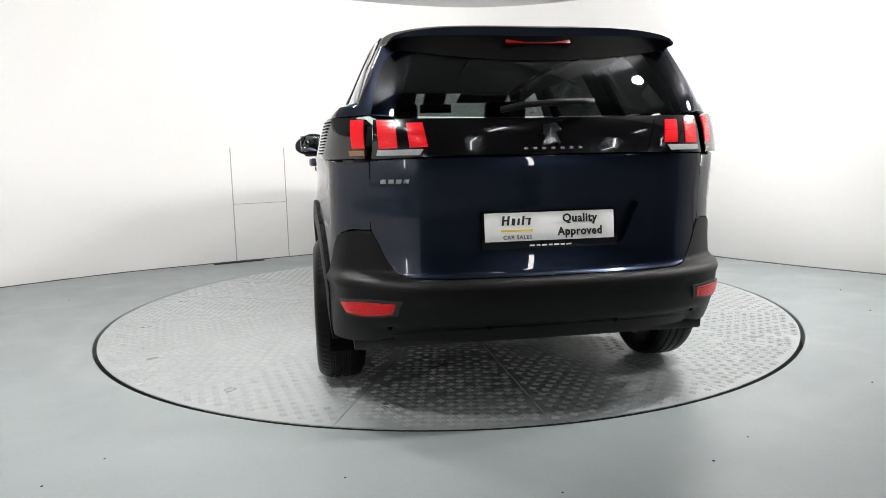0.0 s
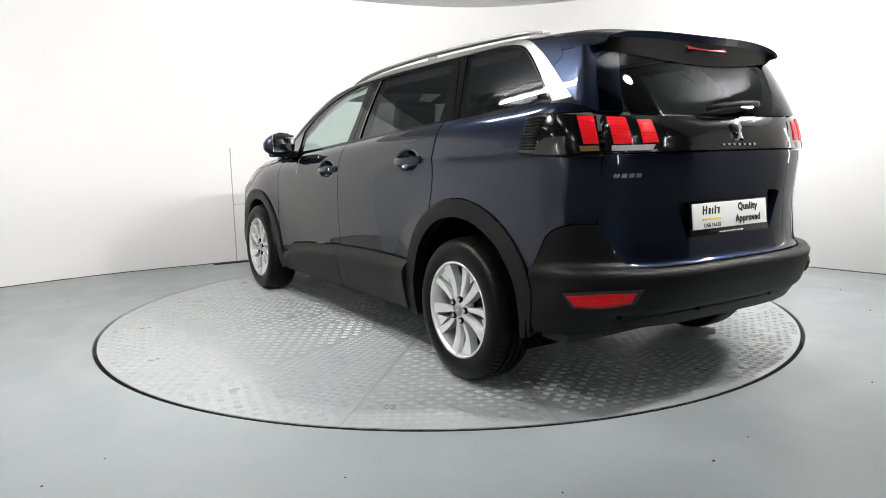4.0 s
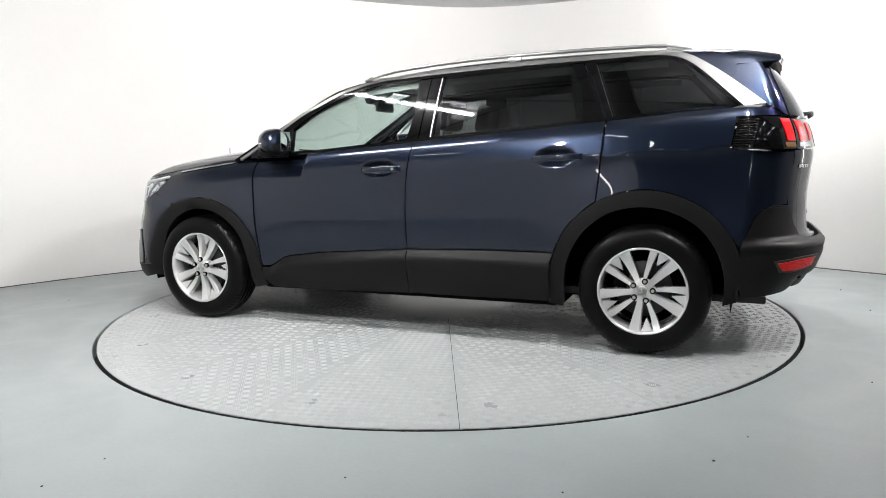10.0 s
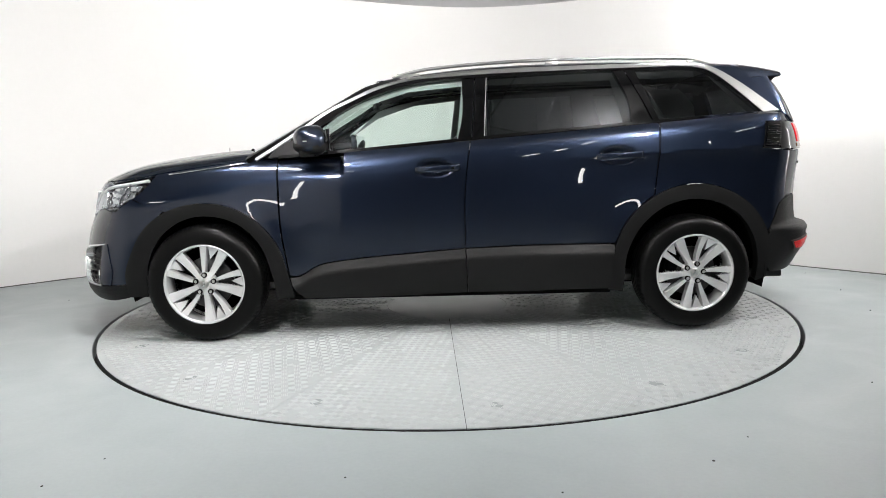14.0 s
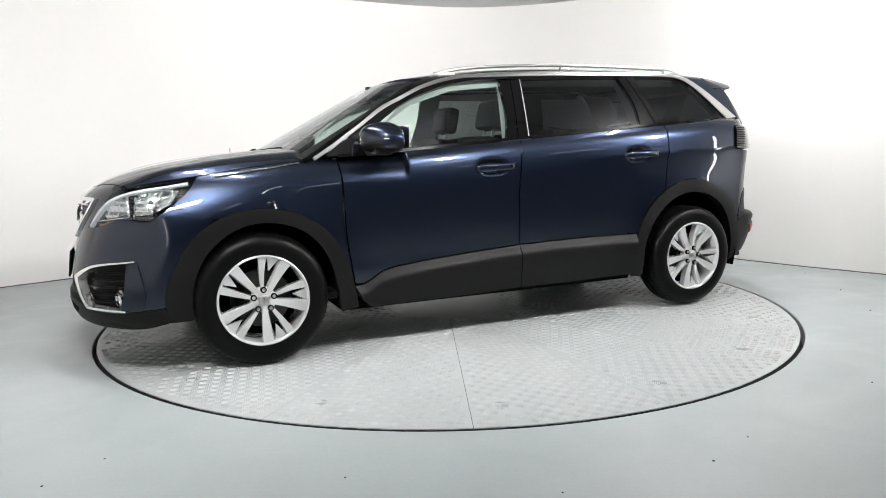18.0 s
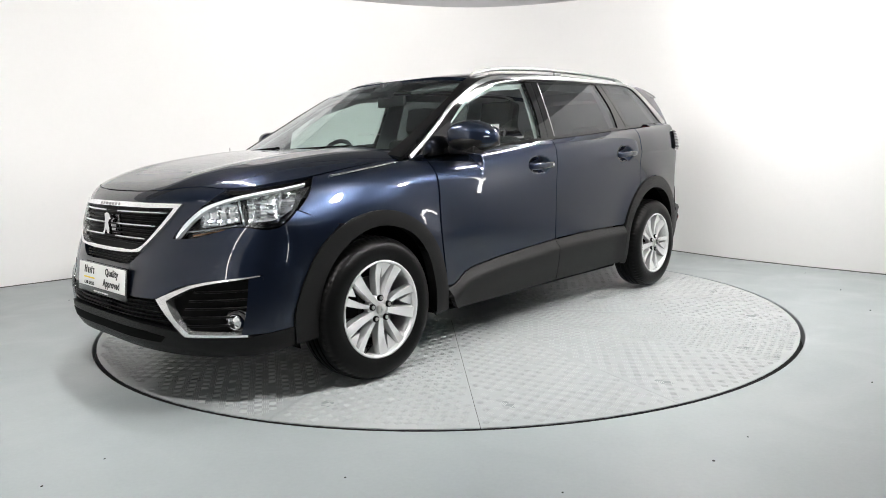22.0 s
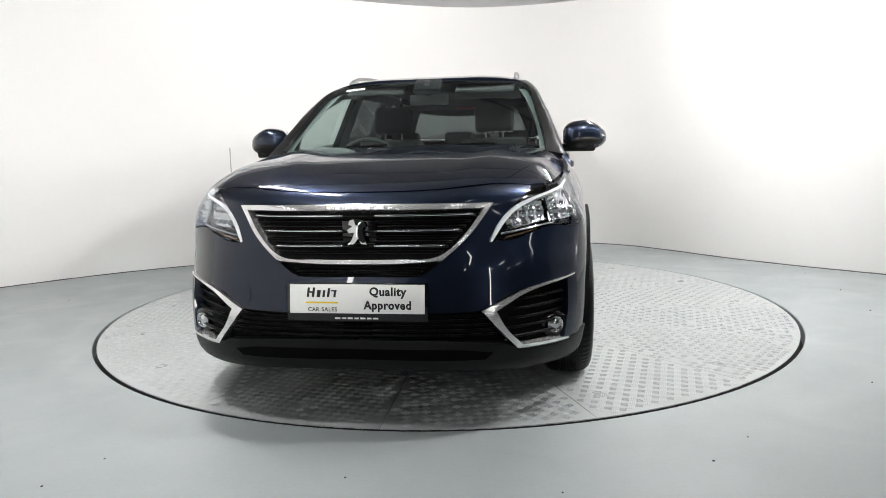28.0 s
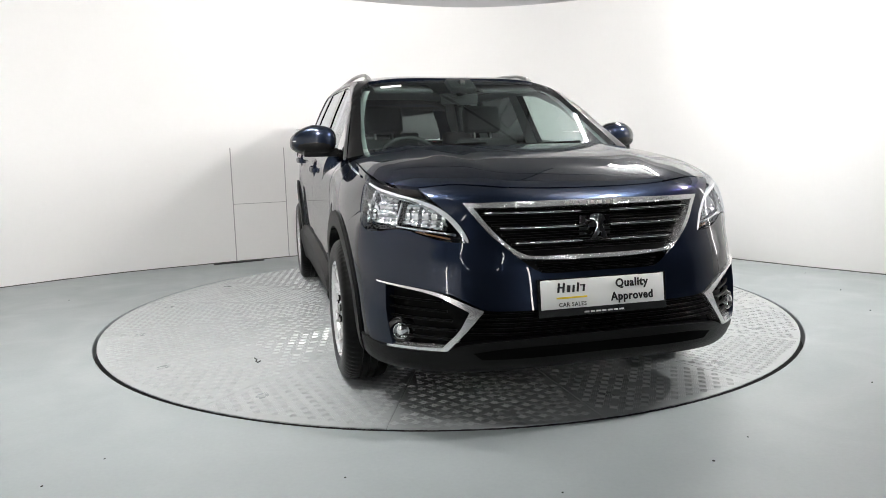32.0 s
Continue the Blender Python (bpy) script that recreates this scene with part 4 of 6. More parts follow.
def build_shell(car):
    """Painted panels, plastic cladding and glass of both flanks, hood, roof and tail."""
    seam, _ = on_form(lower, "top", np.array(HOOD_EDGE, float))
    seam = [tuple(map(float, q)) for q in seam]
    front_seam = [ff(*q) for q in seam[1:5]]
    wing_seam = [(q[0], q[2]) for q in seam[:6:-1]]
    lamp_top = [seam[4], seam[5], seam[6], seam[7]]
    head = HEADLAMP[:3] + [(lamp_top[0][0] + .01, lamp_top[0][1] + .01, lamp_top[0][2] - .008)] + [(x, y + .004, z - .006) for x, y, z in lamp_top[1:3]] + [(1.665, .768, seam[7][2] - .002)] + HEADLAMP[6:]
    fdoor = [(.975, 1.048), (.967, .923), (.962, .66), (.925, .375), (.872, .370), (.767, .428), (.563, .462), (.25, .488), (-.094, .512), (-.094, .808), (-.109, .968), (-.134, 1.128)]
    rdoor = [(-.134, 1.128), (-.109, .968), (-.094, .808), (-.094, .512), (-.5, .522), (-.957, .522), (-1.02, .648), (-1.14, .770), (-1.178, .796), (-1.195, .947), (-1.217, 1.208)]
    fclad = [(.872, .368), (.767, .426), (.563, .460), (.25, .486), (-.094, .510), (-.104, .256), (.40, .246), (.84, .246), (.90, .30), (.925, .365)]
    rclad = [(-.094, .510), (-.5, .520), (-.957, .520), (-.942, .40), (-.945, .262), (-.5, .256), (-.104, .256)]
    fender = [(.978, 1.044)] + wing_seam + [(1.735, .898), (1.81, .833), (1.62, .760)] + ARCH_F[5:10] + [(.928, .378), (.966, .66), (.972, .923)]
    handles = []
    for s in (1, -1):
        def side(name, outline, material, label="", **kw):
            d = skin(lower, "side", rounded(outline), **kw)
            return lay(name, d if s > 0 else flip(*d), material, car, label)

        brow = curve([(-.957, .520), (-.5, .520), (-.094, .510), (.25, .486), (.563, .460), (.767, .426), (.872, .368)])
        ridge = lambda Q: (lambda d: .034 * smooth01(.0, .055, d) - .012 * smooth01(.06, .22, d))(brow(Q[:, 0]) - Q[:, 2])
        scoop = lambda xm, zm: lambda Q: -.042 * smooth01(0, .55, 1 - ((Q[:, 0] - xm) / .105) ** 2 - ((Q[:, 2] - zm) / .047) ** 2)
        fd = side("front_door", fdoor, M_PAINT, "navy metallic front door", gap=.0033, h=.012, bulge=scoop(.075, .976))
        rd = side("rear_door", rdoor, M_PAINT, "navy metallic rear door", gap=.0033, h=.012, bulge=scoop(-.965, 1.026))
        side("front_fender", fender, M_PAINT, "navy metallic front wing", gap=.0030)
        side("front_door_cladding", fclad, M_PLAST, "grey-black plastic door cladding", gap=.0025, off=.002, depth=.03, h=.018, bulge=ridge)
        side("rear_door_cladding", rclad, M_PLAST, "grey-black plastic door cladding", gap=.0025, off=.002, depth=.03, h=.018, bulge=ridge)
        side("wheel_arch_trim", ARCH_F + ARCH_F_IN, M_PLAST, "black plastic arch trim", off=.012, depth=.06, h=.03)
        side("wheel_arch_trim", ARCH_R + ARCH_R_IN, M_PLAST, "black plastic arch trim", off=.012, depth=.06, h=.03)
        side("door_sill", [(.93, .262), (-.95, .262), (-.95, .20), (.93, .20)], M_DARK, "", off=-.03, depth=.05)
        q = [rs(-1.222, 1.207), rs(-1.5, 1.228), rs(-1.8, 1.248), rf(-1.95, .70, 1.246), rf(-2.02, .675, 1.230), rf(-2.065, .662, 1.207), rs(-1.945, 1.203), rs(-1.837, 1.2005), rs(-1.812, 1.052),
             rf(-2.008, .769, 1.034), rf(-2.102, .671, 1.034), rf(-2.10, .674, .86), rf(-2.080, .675, .772), rf(-2.0, .765, .766), rs(-1.955, .735), rs(-1.912, .66), rs(-1.866, .565), rs(-1.835, .612),
             rs(-1.74, .732), rs(-1.61, .814), rs(-1.44, .854), rs(-1.29, .838), rs(-1.165, .785), rs(-1.18, .80), rs(-1.198, .947)]
        d = skin(lower, "rcyl", rounded(q), gap=.0030, h=.018)
        lay("quarter_panel", d if s > 0 else flip(*d), M_PAINT, car, "navy metallic rear quarter panel")

        # ledge from the quarter panel's top edge in to the cabin side
        edge = [rs(-1.5, 1.228), rs(-1.65, 1.238), rs(-1.8, 1.248), rf(-1.95, .70, 1.246), rf(-2.02, .675, 1.230), rf(-2.065, .662, 1.207)]
        uv = np.array([line2(a, b, 8) for a, b in zip(edge, edge[1:])]).reshape(-1, 2)
        P, _ = on_form(lower, "rcyl", uv - np.array([0, .003]))
        Q, _ = on_form(upper, "rcyl", uv + np.array([0, .014]))
        n = len(uv)
        V = [tuple(p) for p in P] + [tuple(.5 * (p + q) + np.array([0, 0, .006])) for p, q in zip(P, Q)] + [(x, y * .99, z) for x, y, z in Q]
        F = [(b * n + i, b * n + i + 1, b * n + n + i + 1, b * n + n + i) for b in range(2) for i in range(n - 1)]
        if s < 0:
            V, F = mirror_v(V, F)
        put("shoulder_ledge", mesh_of("shoulder_ledge", V, F, M_PAINT), car)

        def cabin(name, outline, material, label="", form=upper, **kw):
            d = skin(form, "side", rounded(outline), **kw)
            return lay(name, d if s > 0 else flip(*d), material, car, label)

        g1 = [(.712, 1.074), (.725, 1.215), (.617, 1.300), (.501, 1.364), (.36, 1.418), (.22, 1.458), (.06, 1.482), (-.098, 1.488), (-.092, 1.259), (-.061, 1.130)]
        g2 = [(-.230, 1.146), (-.240, 1.32), (-.256, 1.496), (-.633, 1.514), (-1.000, 1.522), (-1.074, 1.331), (-1.078, 1.209)]
        g3 = [(-1.244, 1.222), (-1.129, 1.528), (-1.476, 1.530), (-1.56, 1.508), (-1.640, 1.452), (-1.848, 1.262)]
        cabin("front_window", g1, M_CLEAR, "clear front side glass", off=-.006, depth=0, h=.05)
        cabin("rear_window", g2, M_TINT, "dark privacy rear side glass", off=-.006, depth=0, h=.05)
        cabin("quarter_window", g3, M_TINT, "dark privacy quarter glass", off=-.004, depth=0, h=.05)
        cabin("b_pillar", [(-.061, 1.128), (-.092, 1.259), (-.098, 1.486), (-.172, 1.492), (-.155, 1.3), (-.140, 1.134)], M_PILLAR, "gloss black pillar cover", depth=.03)
        cabin("b_pillar", [(-.146, 1.135), (-.161, 1.3), (-.178, 1.492), (-.254, 1.497), (-.238, 1.32), (-.228, 1.144)], M_PILLAR, "gloss black pillar cover", depth=.03)
        cabin("pillar_edge", [(-.214, 1.146), (-.226, 1.32), (-.240, 1.495), (-.247, 1.495), (-.233, 1.32), (-.221, 1.146)], M_STEEL, "thin bright window edge", off=.001, depth=.004)
        cabin("c_pillar", [(-1.078, 1.208), (-1.074, 1.331), (-1.000, 1.521), (-1.062, 1.524), (-1.15, 1.34), (-1.200, 1.214)], M_PILLAR, "gloss black pillar cover", depth=.03)
        cabin("c_pillar", [(-1.208, 1.216), (-1.156, 1.34), (-1.069, 1.525), (-1.127, 1.527), (-1.242, 1.220)], M_PILLAR, "gloss black pillar cover", depth=.03)
        cabin("sail_panel", [(.716, 1.070), (.729, 1.232), (.88, 1.160), (1.0, 1.088), (1.03, 1.052)], M_BLACK, "black mirror corner panel", depth=.03)
        low = [(.725, 1.228), (.617, 1.304), (.501, 1.368), (.36, 1.422), (.22, 1.462), (.06, 1.486), (-.25, 1.500), (-.633, 1.518), (-1.1, 1.530), (-1.476, 1.533), (-1.56, 1.511), (-1.644, 1.454), (-1.85, 1.262)]
        cabin("window_seal", [(.90, 1.138)] + low + TRIM_LOW[:-2], M_PILLAR, "black seal above the side glass", off=-.001, depth=.03, h=.03)
        b = [(.97, 1.062), (.72, 1.078), (-.06, 1.138), (-.6, 1.178), (-1.23, 1.224), (-1.86, 1.264)]
        cabin("belt_seal", b + [(x, z - .017) for x, z in b[::-1]], M_PILLAR, "black belt line seal", off=.004, depth=.05, h=.04)
        cabin("roof_side_trim", TRIM_UP + TRIM_LOW, M_SATIN, "satin aluminium arch trim over the side windows", off=.004, depth=.012, h=.03)
        # pillar between windscreen and trim
        ap = [uf(1.19, .720, 1.06), uf(1.055, .706, 1.127), uf(.932, .688, 1.196), uf(.824, .670, 1.258), uf(.634, .639, 1.365), uf(.522, .612, 1.429), uf(.428, .577, 1.475), uf(.37, .55, 1.495), uf(.22, .575, 1.505), uf(.40, .64, 1.442), uf(.75, .70, 1.27), uf(.95, .735, 1.145), uf(1.10, .765, 1.043)]
        d = skin(upper, "ucyl", rounded(ap), depth=.03, h=.03)
        lay("a_pillar", d if s > 0 else flip(*d), M_SLAT, car, "dark windscreen pillar")
        # black fin between side trim and rear glass
        q = [rf(-1.968, .69, 1.262), rf(-1.712, .622, 1.468), rf(-1.76, .61, 1.463), rf(-1.90, .57, 1.475), rf(-1.985, .47, 1.475), rf(-2.02, .50, 1.40), rf(-2.05, .53, 1.30), rf(-2.11, .57, 1.20), rf(-2.06, .665, 1.208), rf(-1.975, .69, 1.252)]
        d = skin(upper, "rcyl", rounded(q), depth=.03, h=.025, off=.0005)
        lay("rear_fin", d if s > 0 else flip(*d), M_PAINT, car, "navy fin beside the rear glass")
        cabin("roof_corner", [(-1.60, 1.534), (-1.712, 1.470), (-1.80, 1.402), (-1.835, 1.44), (-1.80, 1.50), (-1.70, 1.545)], M_PAINT, "navy corner panel beside the spoiler", off=.003, depth=.02)
        # headlamp: lens over a chrome and black housing
        hl = rounded([ff(*p) for p in head], .03)
        d = skin(lower, "fcyl", hl, gap=.002, off=.001, depth=.004, h=.03)
        lens = lay("headlight", d if s > 0 else flip(*d), M_LENS, car, "clear headlight with chrome reflectors")
        d = skin(lower, "fcyl", hl, gap=.004, off=-.05, depth=0, h=.03)
        lay("housing", d if s > 0 else flip(*d), M_BLACK, lens, "gloss black lamp housing")
        flutes = lambda Q: .006 * np.sin(Q[:, 1] * 190 + 40 * Q[:, 2]) + .005 * np.sin(Q[:, 2] * 160)
        for q in ([(1.986, .721, .894), (1.999, .745, .789), (1.902, .815, .806), (1.80, .800, .850), (1.770, .785, .918), (1.856, .757, .925)],
                  [(2.118, .560, .838), (2.128, .582, .776), (2.070, .660, .788), (2.018, .712, .800), (2.022, .695, .868), (2.069, .630, .873)]):
            d = skin(lower, "fcyl", rounded([ff(*p) for p in q], .02), off=-.026, depth=.02, h=.011, bulge=flutes)
            lay("reflector", d if s > 0 else flip(*d), M_LAMPIN, lens, "bright faceted chrome reflector")
        for a, b2, wd in (((2.155, .530, .757), (2.005, .725, .784), .0045), ((2.010, .700, .888), (2.008, .735, .782), .005), ((1.835, .768, .930), (1.90, .822, .795), .006)):
            V, F = bar_on(lower, "fcyl", line2(ff(*a), ff(*b2), 8), wd, .008, off=-.014)
            if s < 0:
                V, F = mirror_v(V, F)
            put("bezel", mesh_of("bezel", V, F, M_CHROME), lens)
        guide = [(2.178, .487, .738), (2.160, .508, .780), (2.136, .537, .818), (2.101, .580, .855), (2.061, .633, .880), (2.01, .685, .899), (1.93, .735, .918), (1.83, .757, .930), (1.72, .770, .947)]
        up = rounded([ff(*p) for p in guide] + [(ff(*p)[0] + .0, p[2] - w) for p, w in zip(guide[::-1], (.007, .008, .009, .010, .013, .018, .024, .026, .014))], .03, 50)
        d = skin(lower, "fcyl", up, gap=0, off=-.005, depth=.02, h=.016)
        lay("light_guide", d if s > 0 else flip(*d), M_DRL, lens, "pale daytime light strip")
        V, F = bar_on(lower, "fcyl", [(a, z - .016) for a, z in [ff(*p) for p in guide[4:]]], .0025, .004, off=-.012)
        if s < 0:
            V, F = mirror_v(V, F)
        put("bezel", mesh_of("bezel", V, F, M_CHROME), lens)
        d = skin(lower, "fcyl", rounded([ff(2.145, .55, .741), ff(2.09, .63, .757), ff(2.06, .665, .765), ff(2.06, .665, .770), ff(2.09, .63, .763), ff(2.147, .552, .748)], .03), off=-.02, depth=.02, h=.02)
        lay("indicator", d if s > 0 else flip(*d), M_AMBER, lens, "amber turn signal strip")
        # fog lamp pocket with chrome surround
        pk = [ff(1.985, .800, .572), ff(2.17, .582, .532), ff(2.244, .453, .480), ff(2.19, .565, .338), ff(2.04, .775, .330), ff(1.985, .81, .40)]
        d = skin(lower, "fcyl", rounded(pk), off=-.045, depth=0, h=.03)
        fog = lay("fog_pocket", d if s > 0 else flip(*d), M_MESH, car, "black side intake with chrome surround")
        for i in range(5):
            z = .372 + i * .036
            a0 = fphi(2.0, .795)
            a1 = fphi(2.205, .545) if z < .44 else fphi(2.195, .555) + (z - .44) * .55
            V, F = bar_on(lower, "fcyl", line2((a0, z), (a1, z - .004), 10), .0045, .008, off=-.026)
            if s < 0:
                V, F = mirror_v(V, F)
            put("slat", mesh_of("slat", V, F, M_SLAT), fog)
        ch = [ff(1.985, .800, .577), ff(2.17, .582, .540), ff(2.246, .449, .480), ff(2.222, .506, .405), ff(2.188, .566, .331), ff(2.04, .772, .326),
              ff(2.04, .772, .335), ff(2.178, .583, .343), ff(2.208, .527, .410), ff(2.224, .496, .477), ff(2.165, .592, .530), ff(1.988, .797, .571)]
        d = skin(lower, "fcyl", rounded(ch, .02, 24), off=.010, depth=.045, h=.018)
        lay("chrome_surround", d if s > 0 else flip(*d), M_BRIGHT, fog, "bright chrome surround")
        ck = [ff(1.985, .812, .575), ff(2.022, .772, .565), ff(2.035, .765, .43), ff(2.06, .755, .335), ff(1.975, .825, .335), ff(1.955, .835, .40)]
        d = skin(lower, "fcyl", rounded(ck), off=.006, depth=.05, h=.025)
        lay("cheek", d if s > 0 else flip(*d), M_PAINT, fog, "navy cheek beside the intake")
        P, Nn = on_form(lower, "fcyl", [ff(2.075, .722, .385)])
        nv = Vector((.93, .36, .0)).normalized()
        m = Matrix.Translation(Vector(P[0]) - nv * .02) @ nv.to_track_quat("Y", "Z").to_matrix().to_4x4()
        V, F = revolve([(0, -.03), (.015, -.028), (.026, -.006), (.028, .006), (.031, .007), (.033, 0), (.036, -.03)], 28)
        V = [tuple(m @ Vector(v)) for v in V]
        if s < 0:
            V, F = mirror_v(V, F)
        fl = put("fog_lamp", mesh_of("fog_lamp", V, F, M_CHROME), fog, "round chrome fog lamp")
        V, F = revolve([(.034, -.004), (.048, -.006), (.056, -.016), (.058, -.05)], 28)
        V = [tuple(m @ Vector((x * 1.25, y, z))) for x, y, z in V]
        if s < 0:
            V, F = mirror_v(V, F)
        put("fog_bezel", mesh_of("fog_bezel", V, F, M_BLACK), fog, "gloss black fog lamp bezel")
        V, F = revolve([(0, .004), (.016, .002), (.026, -.004)], 24)
        V = [tuple(m @ Vector(v)) for v in V]
        if s < 0:
            V, F = mirror_v(V, F)
        put("fog_lens", mesh_of("fog_lens", V, F, M_LAMPIN), fog, "bright fog lamp lens")
        # tail lamp
        tl = rounded([rs(-1.838, 1.197), rs(-1.813, 1.055), rf(-1.9, .803, 1.043), rf(-2.008, .769, 1.040), rf(-2.098, .675, 1.040), rf(-2.06, .662, 1.186), rs(-1.945, 1.200)])
        d = skin(lower, "rcyl", tl, gap=.003, off=.016, depth=.05, h=.025)
        lamp = lay("tail_light", d if s > 0 else flip(*d), M_BLACK, car, "black tail light with red claw lenses")
        for i in range(11):
            z = 1.064 + i * .0118
            V, F = bar_on(lower, "rcyl", line2(rs(-1.826 - .0012 * i, z), rs(-1.905 - .003 * i, z + .001), 6), .0030, .0035, off=.0165)
            if s < 0:
                V, F = mirror_v(V, F)
            put("lamp_rib", mesh_of("lamp_rib", V, F, M_SLAT), lamp)
        c1 = [rf(-2.015, .722, 1.184), rf(-2.056, .676, 1.182), rf(-2.090, .678, 1.080), rf(-2.052, .720, 1.081)]
        d = skin(lower, "rcyl", rounded(c1, .03), off=.0195, depth=.01, h=.02)
        lay("red_claw", d if s > 0 else flip(*d), M_RED_GLOW, lamp, "glossy red lens with a faint added glow")
        w1 = [rf(-2.092, .682, 1.072), rf(-2.096, .680, 1.052), rf(-2.05, .732, 1.052), rf(-2.045, .735, 1.072)]
        d = skin(lower, "rcyl", rounded(w1, .03), off=.0195, depth=.01, h=.02)
        for i in range(8):
            z = 1.088 + i * .0125
            f = (z - 1.08) / .103
            p, q2 = rf(-2.052 + .037 * f, .720, z), rf(-2.090 + .034 * f, .678, z)
            V, F = bar_on(lower, "rcyl", line2((p[0], z), (q2[0], z), 5), .0012, .0012, off=.0200)
            if s < 0:
                V, F = mirror_v(V, F)
            put("lens_rib", mesh_of("lens_rib", V, F, M_RED_GLOW), lamp)
        lay("white_lens", d if s > 0 else flip(*d), M_AMBER, lamp, "amber turn signal lens")
        # reflector in the rear bumper
        rf4 = [rf(-2.034, .783, .496), rf(-2.12, .70, .510), rf(-2.199, .587, .512), rf(-2.190, .603, .474), rf(-2.13, .688, .458), rf(-2.06, .765, .458)]
        d = skin(lower, "rcyl", rounded(rf4, .03, 50), off=.0165, depth=.02, h=.025)
        lay("rear_reflector", d if s > 0 else flip(*d), M_REFLRED, car, "red rear reflector")
        ring = [rf(-2.022, .792, .506), rf(-2.12, .70, .520), rf(-2.215, .565, .521), rf(-2.200, .590, .466), rf(-2.13, .688, .449), rf(-2.052, .772, .448)]
        d = skin(lower, "rcyl", rounded(ring, .03, 50), off=.0135, depth=.02, h=.025)
        lay("reflector_surround", d if s > 0 else flip(*d), M_SURROUND, car, "grey reflector surround")
        for i in range(5):
            V, F = bar_on(lower, "rcyl", line2(rf(-2.065, .757, .466 + i * .009), rf(-2.185, .612, .478 + i * .0075), 10), .0011, .0014, off=.0168)
            if s < 0:
                V, F = mirror_v(V, F)
            put("lens_rib", mesh_of("lens_rib", V, F, M_RED_GLOW), car)
        # door handles with cups
        for door, x0, x1, z0, z1 in ((fd, .185, -.068, .968, .976), (rd, -.846, -1.110, 1.018, 1.028)):
            xs = np.linspace(x0, x1, 14)
            f = np.linspace(0, 1, 14)
            P, N = on_form(lower, "side", np.stack([xs, z0 + (z1 - z0) * f], 1))
            lift = .004 + .024 * np.sin(np.pi * np.clip(f, .0, 1)) ** .5
            pth = P + np.array([0, 1, 0]) * lift[:, None] * 1.0
            V, F = [], []
            sec0 = oval(1, 1, 10, 3)
            for i in range(14):
                hgt = .0185 * (.45 + .55 * np.sin(np.pi * min(f[i] * 1.3 + .12, 1 - .0001) if f[i] < .5 else np.pi / 2) ** .6)
                for u, v in sec0:
                    V.append((pth[i][0], pth[i][1] + v * .007, pth[i][2] + u * hgt))
            for i in range(13):
                for j in range(10):
                    F.append((i * 10 + j, i * 10 + (j + 1) % 10, i * 10 + 10 + (j + 1) % 10, i * 10 + 10 + j))
            F += [tuple(range(10))[::-1], tuple(130 + j for j in range(10))]
            if s < 0:
                V, F = mirror_v(V, F)
            hd = put("door_handle", mesh_of("door_handle", V, F, M_PAINT), door, "navy bar door handle")
            if x0 > 0 and s > 0:
                c = pth[11]
                part("lock", add_cyl(bmesh.new(), .008, .008, .006, pose(c[0], c[1] + .007, c[2], -90, 0, 0), 16), M_CHROME, door, "small chrome key lock")
        # mirror
        bm = bmesh.new()
        bmesh.ops.create_uvsphere(bm, u_segments=28, v_segments=18, radius=1)
        for v in bm.verts:
            x, y, z = v.co
            px = math.copysign(abs(x) ** .75, x)
            py = math.copysign(abs(y) ** .7, y)
            pz = math.copysign(abs(z) ** .72, z)
            k = 1 - .34 * max(py, 0) ** 1.4
            v.co = Vector((.742 + px * (.115 if px > 0 else .07) * k - .035 * py, .925 + py * .122, 1.146 + pz * .080 * k - .016 * max(py, 0) + .004 * min(py, 0)))
        if s < 0:
            bmesh.ops.scale(bm, verts=bm.verts, vec=(1, -1, 1))
            bmesh.ops.reverse_faces(bm, faces=bm.faces)
        mi = part("wing_mirror", bm, M_PAINT, car, "navy door mirror on a black foot", sharp=60)
        bm = bmesh.new()
        add_box(bm, (.09, .19, .045), (.775, .885 * s, 1.075), .016, 3)
        part("mirror_foot", bm, M_PLAST, mi)
        bm = bmesh.new()
        bmesh.ops.create_uvsphere(bm, u_segments=24, v_segments=12, radius=1)
        for v in bm.verts:
            x, y, z = v.co
            py = math.copysign(abs(y) ** .7, y)
            k = 1 - .30 * max(py, 0) ** 1.4
            v.co = Vector((.741 + x * (.119 if x > 0 else .074) * k - .035 * py, (.925 + py * .121) * s, 1.116 + min(z, .30) * .058 * k))
        part("mirror_base_shell", bm, M_PLAST, mi, "black lower mirror shell", sharp=60)
        bm = add_box(bmesh.new(), (.004, .175, .115), pose(.668, .920 * s, 1.148, 0, 0, 16 * s), .002)
        part("mirror_glass", bm, M_MIRROR, mi, "silvered mirror glass")
        bm = add_box(bmesh.new(), (.03, .06, .006), pose(.762, 1.002 * s, 1.138, 0, 0, -28 * s), .004)
        part("mirror_indicator", bm, M_DRL, mi, "clear side turn signal strip")
        # roof rail
        xs = np.linspace(.315, -1.615, 40)
        zr = []
        for x in xs:
            base = float(roof_z(np.array(x), np.array(.53)))
            f = (xs[0] - x) / (xs[0] - xs[-1])
            zr.append(base + .004 + .026 * min(1, (f / .10) ** .6, ((1 - f) / .08) ** .6))
        yy = [.528 - .036 * ((.315 - x) / 1.93) for x in xs]
        V, F = sweep([(x, y * s, z) for x, y, z in zip(xs, yy, zr)], oval(.014, .010, 12, 2.2))
        rail = put("roof_rail", mesh_of("roof_rail", V, F, M_SATIN), car, "satin aluminium roof rail")
